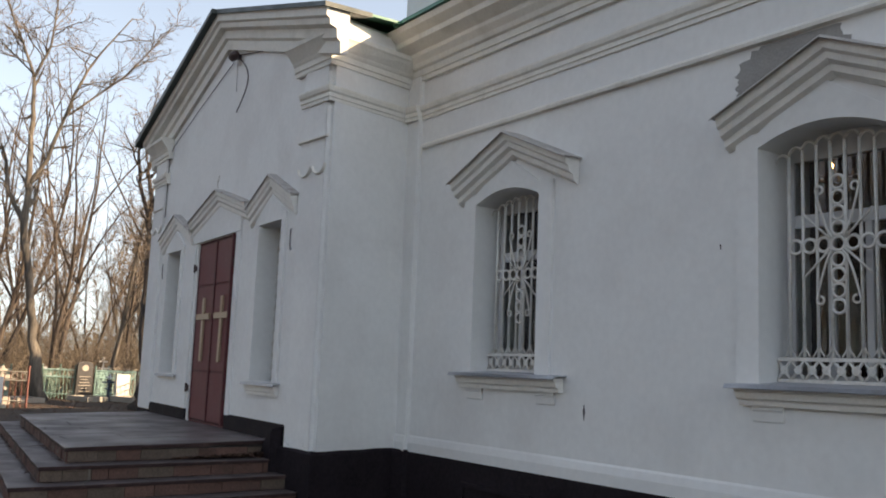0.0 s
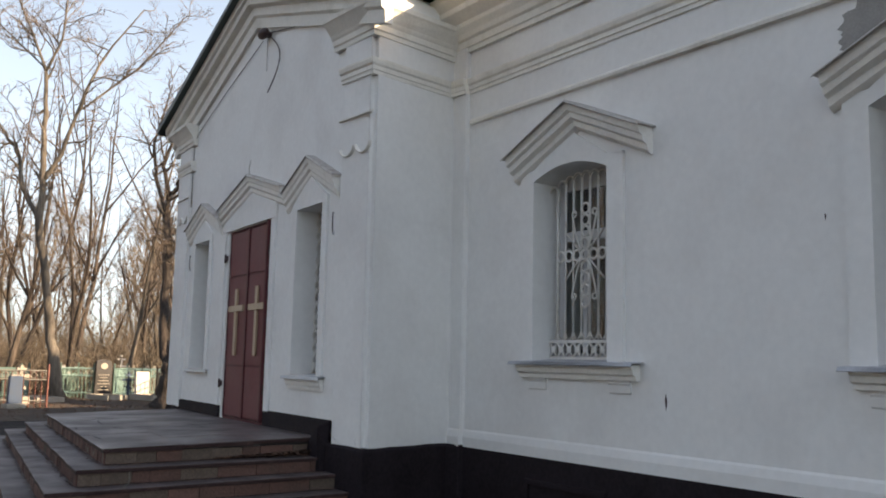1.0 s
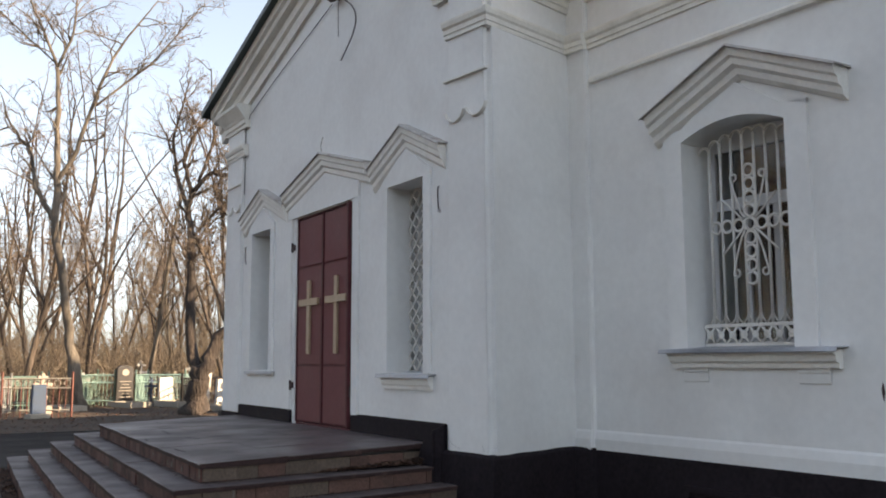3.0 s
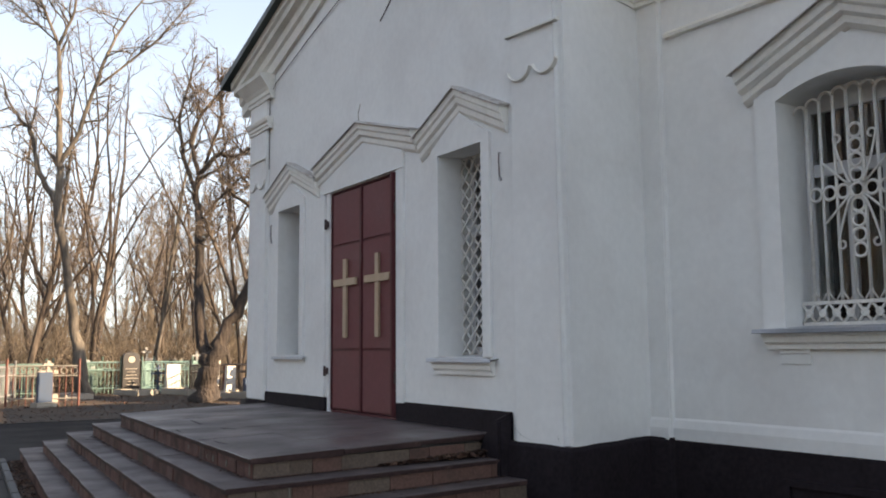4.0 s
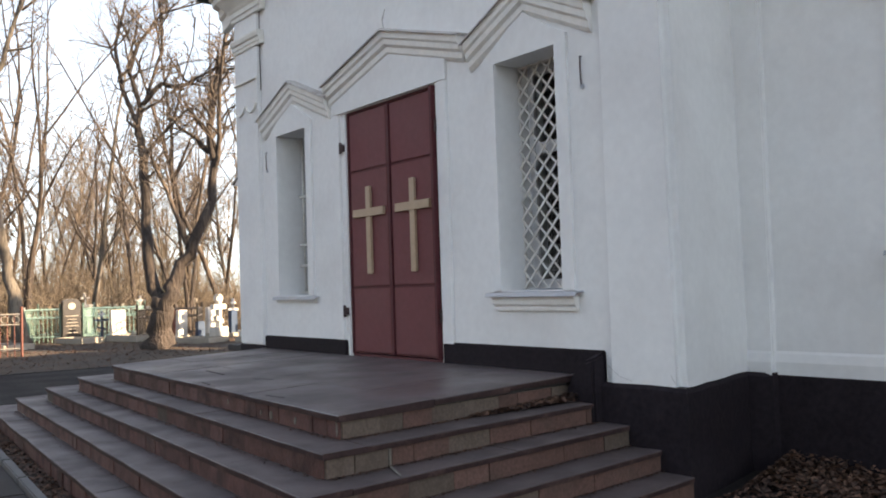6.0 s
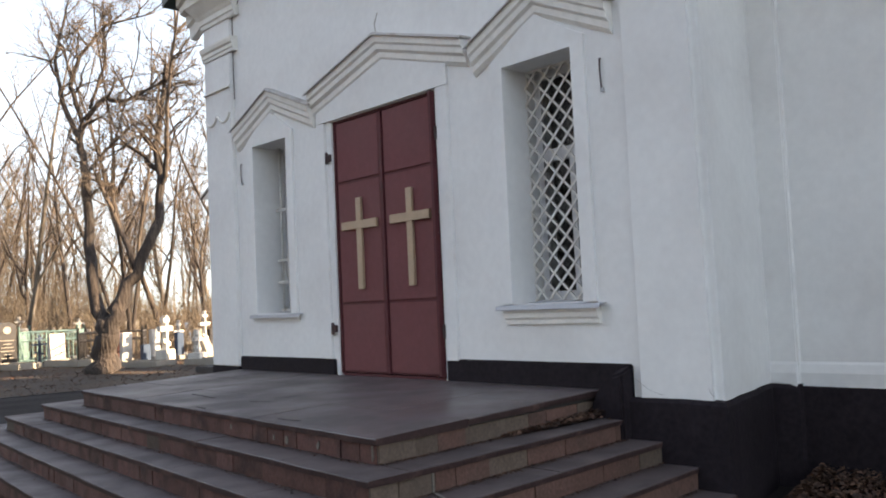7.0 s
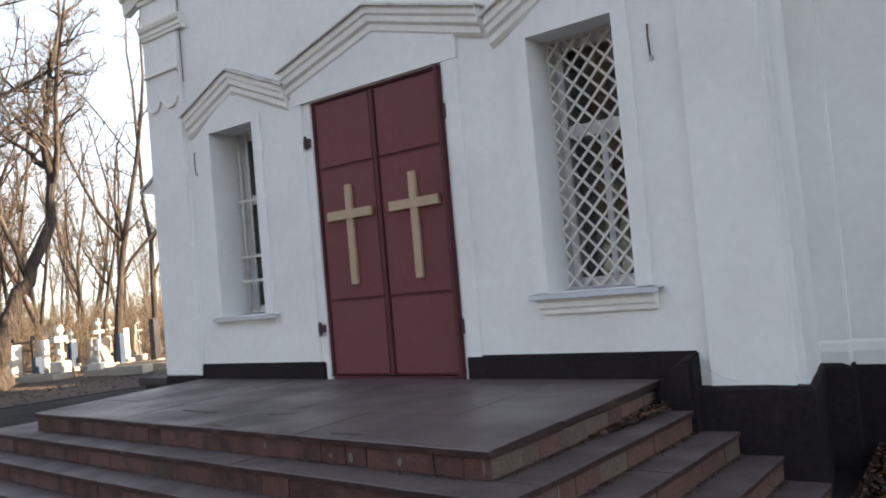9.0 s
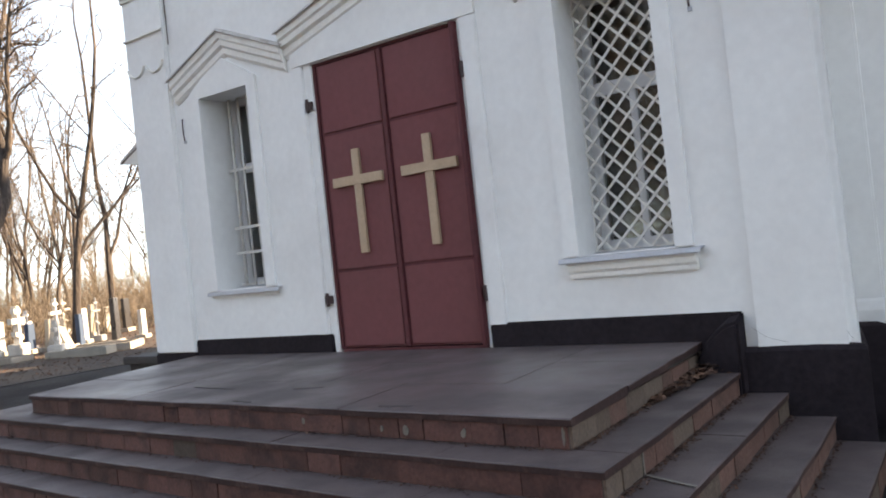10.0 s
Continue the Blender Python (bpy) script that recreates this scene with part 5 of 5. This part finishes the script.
leaves("leaves_by_wall", "dead brown leaves heaped along the plinth", by_wall, 7000, 0.026, 1)
leaves("leaves_in_gutter", "dead brown leaves in the gutter before the stairs", in_gutter, 2400, 0.022, 2)
leaves("leaves_on_step", "dead brown leaves blown into the stair corner", on_step, 1000, 0.024, 3)
leaves("leaves_on_earth", "dead leaves scattered over the cemetery earth", on_earth, 14000, 0.035, 4)
def in_corner(rng):
    k = rng.choice((1, 1, 2, 2, 3, 4))
    a, b = corner(k - 1)[0], corner(k - 1)[rng.choice((1, 1, 3))]
    f = rng.random()
    u = (b - a).normalized()
    n = Vector((u.y, -u.x)) if b == corner(k - 1)[1] else Vector((-u.y, u.x))
    p = a.lerp(b, f) + n * (0.024 + abs(rng.gauss(0, 0.022)))
    return (p.x, p.y, top(k, 0))


leaves("step_litter", "dark crumbs and leaf bits in the corners of the steps", in_corner, 2600, 0.011, 7)
leaves("leaves_scattered", "few dead leaves on the paving", scattered, 160, 0.03, 6)

# ---- stair stones, piece by piece ----
rng = random.Random(31)


def riser_run(p, q, z0, z1, inward, green_part, pink=riser_m, olive=riser_g):
    """Riser tiles from p to q."""
    ln = (q - p).length
    u = (q - p).normalized()
    d = 0.0
    while d < ln - 0.02:
        w = rng.uniform(0.16, 0.46)
        e = ln if ln - d - w < 0.14 else d + w
        a, b = p + u * (d + 0.003), p + u * (e - 0.003)
        ring = [a + inward * 0.02, b + inward * 0.02, b - inward * rng.uniform(0.010, 0.022), a - inward * rng.uniform(0.010, 0.022)]
        m = olive if rng.random() < green_part else pink
        spart("riser_tile", Shape().prism([(c.x, c.y, z0 + 0.002) for c in ring], [(c.x, c.y, z1) for c in ring]), m)
        d = e


def slab(name, edge, back, z, height):
    """A stone slab with a worn, slightly chipped outer edge; its sides get a darker, shaded colour than its trodden
    top.
    """
    u = (edge[-1] - edge[0]).normalized()
    n = Vector((u.y, -u.x))
    n = n if n.dot(back[0] - edge[-1]) > 0 else -n
    worn = []
    for i, v in enumerate(edge):
        w = 0.010 * noise.noise((v.x * 3, v.y * 3, z * 7)) + 0.004 * noise.noise((v.x * 17, v.y * 17, z))
        worn.append(v + n * w)
    soft = [0.005 + 0.005 * max(0, noise.noise((v.x * 8, v.y * 8, 2 + z))) for v in edge]
    low = [(v.x + n.x * 0.004, v.y + n.y * 0.004, z - 0.038) for v in worn] + [(v.x, v.y, z - 0.038) for v in back]
    mid = [(v.x, v.y, height(v) - 0.006) for v in worn] + [(v.x, v.y, height(v) - 0.006) for v in back]
    high = [(v.x + n.x * k, v.y + n.y * k, height(v)) for v, k in zip(worn, soft)] + [(v.x, v.y, height(v)) for v in back]
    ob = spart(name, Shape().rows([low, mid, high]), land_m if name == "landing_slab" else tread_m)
    # painted shade: every face that doesn't look up gets the darker colour
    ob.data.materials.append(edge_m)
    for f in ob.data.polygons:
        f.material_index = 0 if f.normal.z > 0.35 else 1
    return ob


def meet(p, u, q, v):
    """Where two plan lines cross."""
    t = ((q.x - p.x) * v.y - (q.y - p.y) * v.x) / (u.x * v.y - u.y * v.x)
    return p + u * t


def tread_run(p, q, pi, qi, z, pieces, lip_p, lip_q):
    """Tread slabs between an outer edge p-q and an inner edge pi-qi."""
    cuts = [0.0] + sorted((i + rng.uniform(-0.12, 0.12)) / pieces for i in range(1, pieces)) + [1.0]
    for a, b in zip(cuts, cuts[1:]):
        g = 0.0010 / max(0.1, (q - p).length)
        h = z + rng.uniform(-0.002, 0.002)
        edge = [p.lerp(q, a + g + (b - a - 2 * g) * i / 6) + lip_p.lerp(lip_q, a + (b - a) * i / 6) for i in range(7)]
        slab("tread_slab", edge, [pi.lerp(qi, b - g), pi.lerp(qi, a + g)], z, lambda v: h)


for k in range(5):
    c = corner(k)
    zt = top(k, 0) if k else 0.77
    below = top(k + 1, 0) if k < 4 else 0.0
    ff, fr, fl = (c[3] - c[0]).normalized(), (c[1] - c[0]).normalized(), (c[2] - c[3]).normalized()
    in_f, in_r, in_l = Vector((ff.y, -ff.x)), Vector((-fr.y, fr.x)), Vector((fl.y, -fl.x))
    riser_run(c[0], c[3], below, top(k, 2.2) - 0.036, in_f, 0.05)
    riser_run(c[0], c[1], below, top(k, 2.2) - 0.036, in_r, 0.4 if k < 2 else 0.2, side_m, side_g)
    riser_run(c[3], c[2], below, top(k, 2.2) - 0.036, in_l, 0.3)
    if k:
        up = corner(k - 1)
        lip_f, lip_r, lip_l = -in_f * 0.03, -in_r * 0.03, -in_l * 0.03
        # the front run goes through to both corners, the side runs butt against it
        a, b = c[0] + lip_r, c[3] + lip_l
        js, jn = meet(up[0], ff, a, fr), meet(up[3], ff, b, fl)
        tread_run(a, b, js + in_f * 0.015, jn + in_f * 0.015, top(k, 0), 6, lip_f, lip_f)
        tread_run(js + in_f * 0.016, c[1] + lip_r, up[0] + in_r * 0.015 + in_f * 0.016, up[1] + in_r * 0.015, top(k, 0), 2, Vector((0, 0)), Vector((0, 0)))
        tread_run(jn + in_f * 0.016, c[2] + lip_l, up[3] + in_l * 0.015 + in_f * 0.016, up[2] + in_l * 0.015, top(k, 0), 2, Vector((0, 0)), Vector((0, 0)))
c = corner(0)
NI, NJ = 7, 3
for i in range(NI):
    for j in range(NJ):
        quad = []
        for a, b in ((i, j), (i + 1, j), (i + 1, j + 1), (i, j + 1)):
            ga = (1 if a == i else -1) * 0.0003
            gb = (1 if b == j else -1) * 0.0007
            s0, t0 = a / NI + ga, b / NJ + gb
            if a == 0:
                s0 = -0.006
            if a == NI:
                s0 = 1.006
            if b == 0:
                t0 = -0.014
            v = c[0].lerp(c[3], s0).lerp(c[1].lerp(c[2], s0), t0)
            quad.append(v)
        dz = rng.uniform(-0.0015, 0.0015)
        if j == 0:
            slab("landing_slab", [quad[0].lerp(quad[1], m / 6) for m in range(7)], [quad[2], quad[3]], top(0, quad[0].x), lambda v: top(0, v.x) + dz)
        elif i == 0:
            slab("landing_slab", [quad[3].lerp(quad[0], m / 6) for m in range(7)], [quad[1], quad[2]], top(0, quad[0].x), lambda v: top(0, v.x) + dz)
        else:
            spart("landing_slab", Shape().prism([(v.x, v.y, top(0, v.x) - 0.038) for v in quad], [(v.x, v.y, top(0, v.x) + dz) for v in quad]), land_m, bevel=0.0008)
# lime smears at the broken joint
u = (corner(1)[1] - corner(1)[0]).normalized()
p = corner(1)[0] + u * 0.46
spart("lime_smear", Shape().box((p.x - 0.006, p.y - 0.026, 0.49), (p.x + 0.006, p.y - 0.012, 0.597)), chalk)
p2 = corner(2)[0] + u * 0.62
spart("lime_smear", Shape().prism([(p.x - 0.01, p.y - 0.02, top(2, 0) + 0.004), (p.x + 0.012, p.y - 0.02, top(2, 0) + 0.004), (p2.x + 0.02, p2.y - 0.03, top(2, 0) + 0.004), (p2.x, p2.y - 0.03, top(2, 0) + 0.004)],
                                  [(p.x - 0.01, p.y - 0.02, top(2, 0) + 0.008), (p.x + 0.012, p.y - 0.02, top(2, 0) + 0.008), (p2.x + 0.02, p2.y - 0.03, top(2, 0) + 0.008), (p2.x, p2.y - 0.03, top(2, 0) + 0.008)]), chalk)
# worn spots: open joints in the landing, lime spots on its riser, hairline cracks low on the corner
for (xa, ya_), (xb, yb_) in (((2.883, 13.269), (2.827, 12.735)), ((2.403, 10.965), (2.421, 10.733)), ((2.844, 12.133), (2.912, 11.921)), ((2.45, 12.29), (2.425, 12.091))):
    s = Shape()
    n = 6
    line = [Vector((xa + (xb - xa) * i / n + 0.006 * math.sin(i * 2.3), ya_ + (yb_ - ya_) * i / n)) for i in range(n + 1)]
    for p, q in zip(line, line[1:]):
        s.prism([(p.x - 0.006, p.y, top(0, p.x)), (q.x - 0.006, q.y, top(0, q.x)), (q.x + 0.006, q.y, top(0, q.x)), (p.x + 0.006, p.y, top(0, p.x))],
                [(p.x - 0.006, p.y, top(0, p.x) + 0.004), (q.x - 0.006, q.y, top(0, q.x) + 0.004), (q.x + 0.006, q.y, top(0, q.x) + 0.004), (p.x + 0.006, p.y, top(0, p.x) + 0.004)])
    spart("open_joint", s, core_m)
c0, c3 = corner(0)[0], corner(0)[3]
u = (c3 - c0).normalized()
for d, w, h, z in ((0.62, 0.016, 0.05, 0.66), (1.02, 0.02, 0.055, 0.655), (1.2, 0.010, 0.035, 0.665), (1.85, 0.010, 0.04, 0.68), (0.02, 0.006, 0.09, 0.65)):
    p = c0 + u * d
    blot = [(p.y + w * f * math.cos(t), z + h / 2 + h / 2 * f * math.sin(t)) for t, f in ((t, 1 + 0.5 * noise.noise((d * 9, t * 2.0, 0))) for t in np.linspace(0, 2 * math.pi, 9, endpoint=False))]
    spart("lime_smear", Shape().prism([(p.x - 0.0225, *v) for v in blot], [(p.x - 0.016, *v) for v in blot]), chalk)
s = Shape()
for line in (((9.581, 0.909), (9.53, 0.872), (9.479, 0.839), (9.358, 0.807)), ((8.996, 0.87), (8.985, 0.84), (8.963, 0.817))):
    s.tube([(XP - 0.0005, y, z) for y, z in line], 0.0013, 4)
solid("plaster_cracks", s, mortar, "hairline cracks low on the white porch corner", "damage")
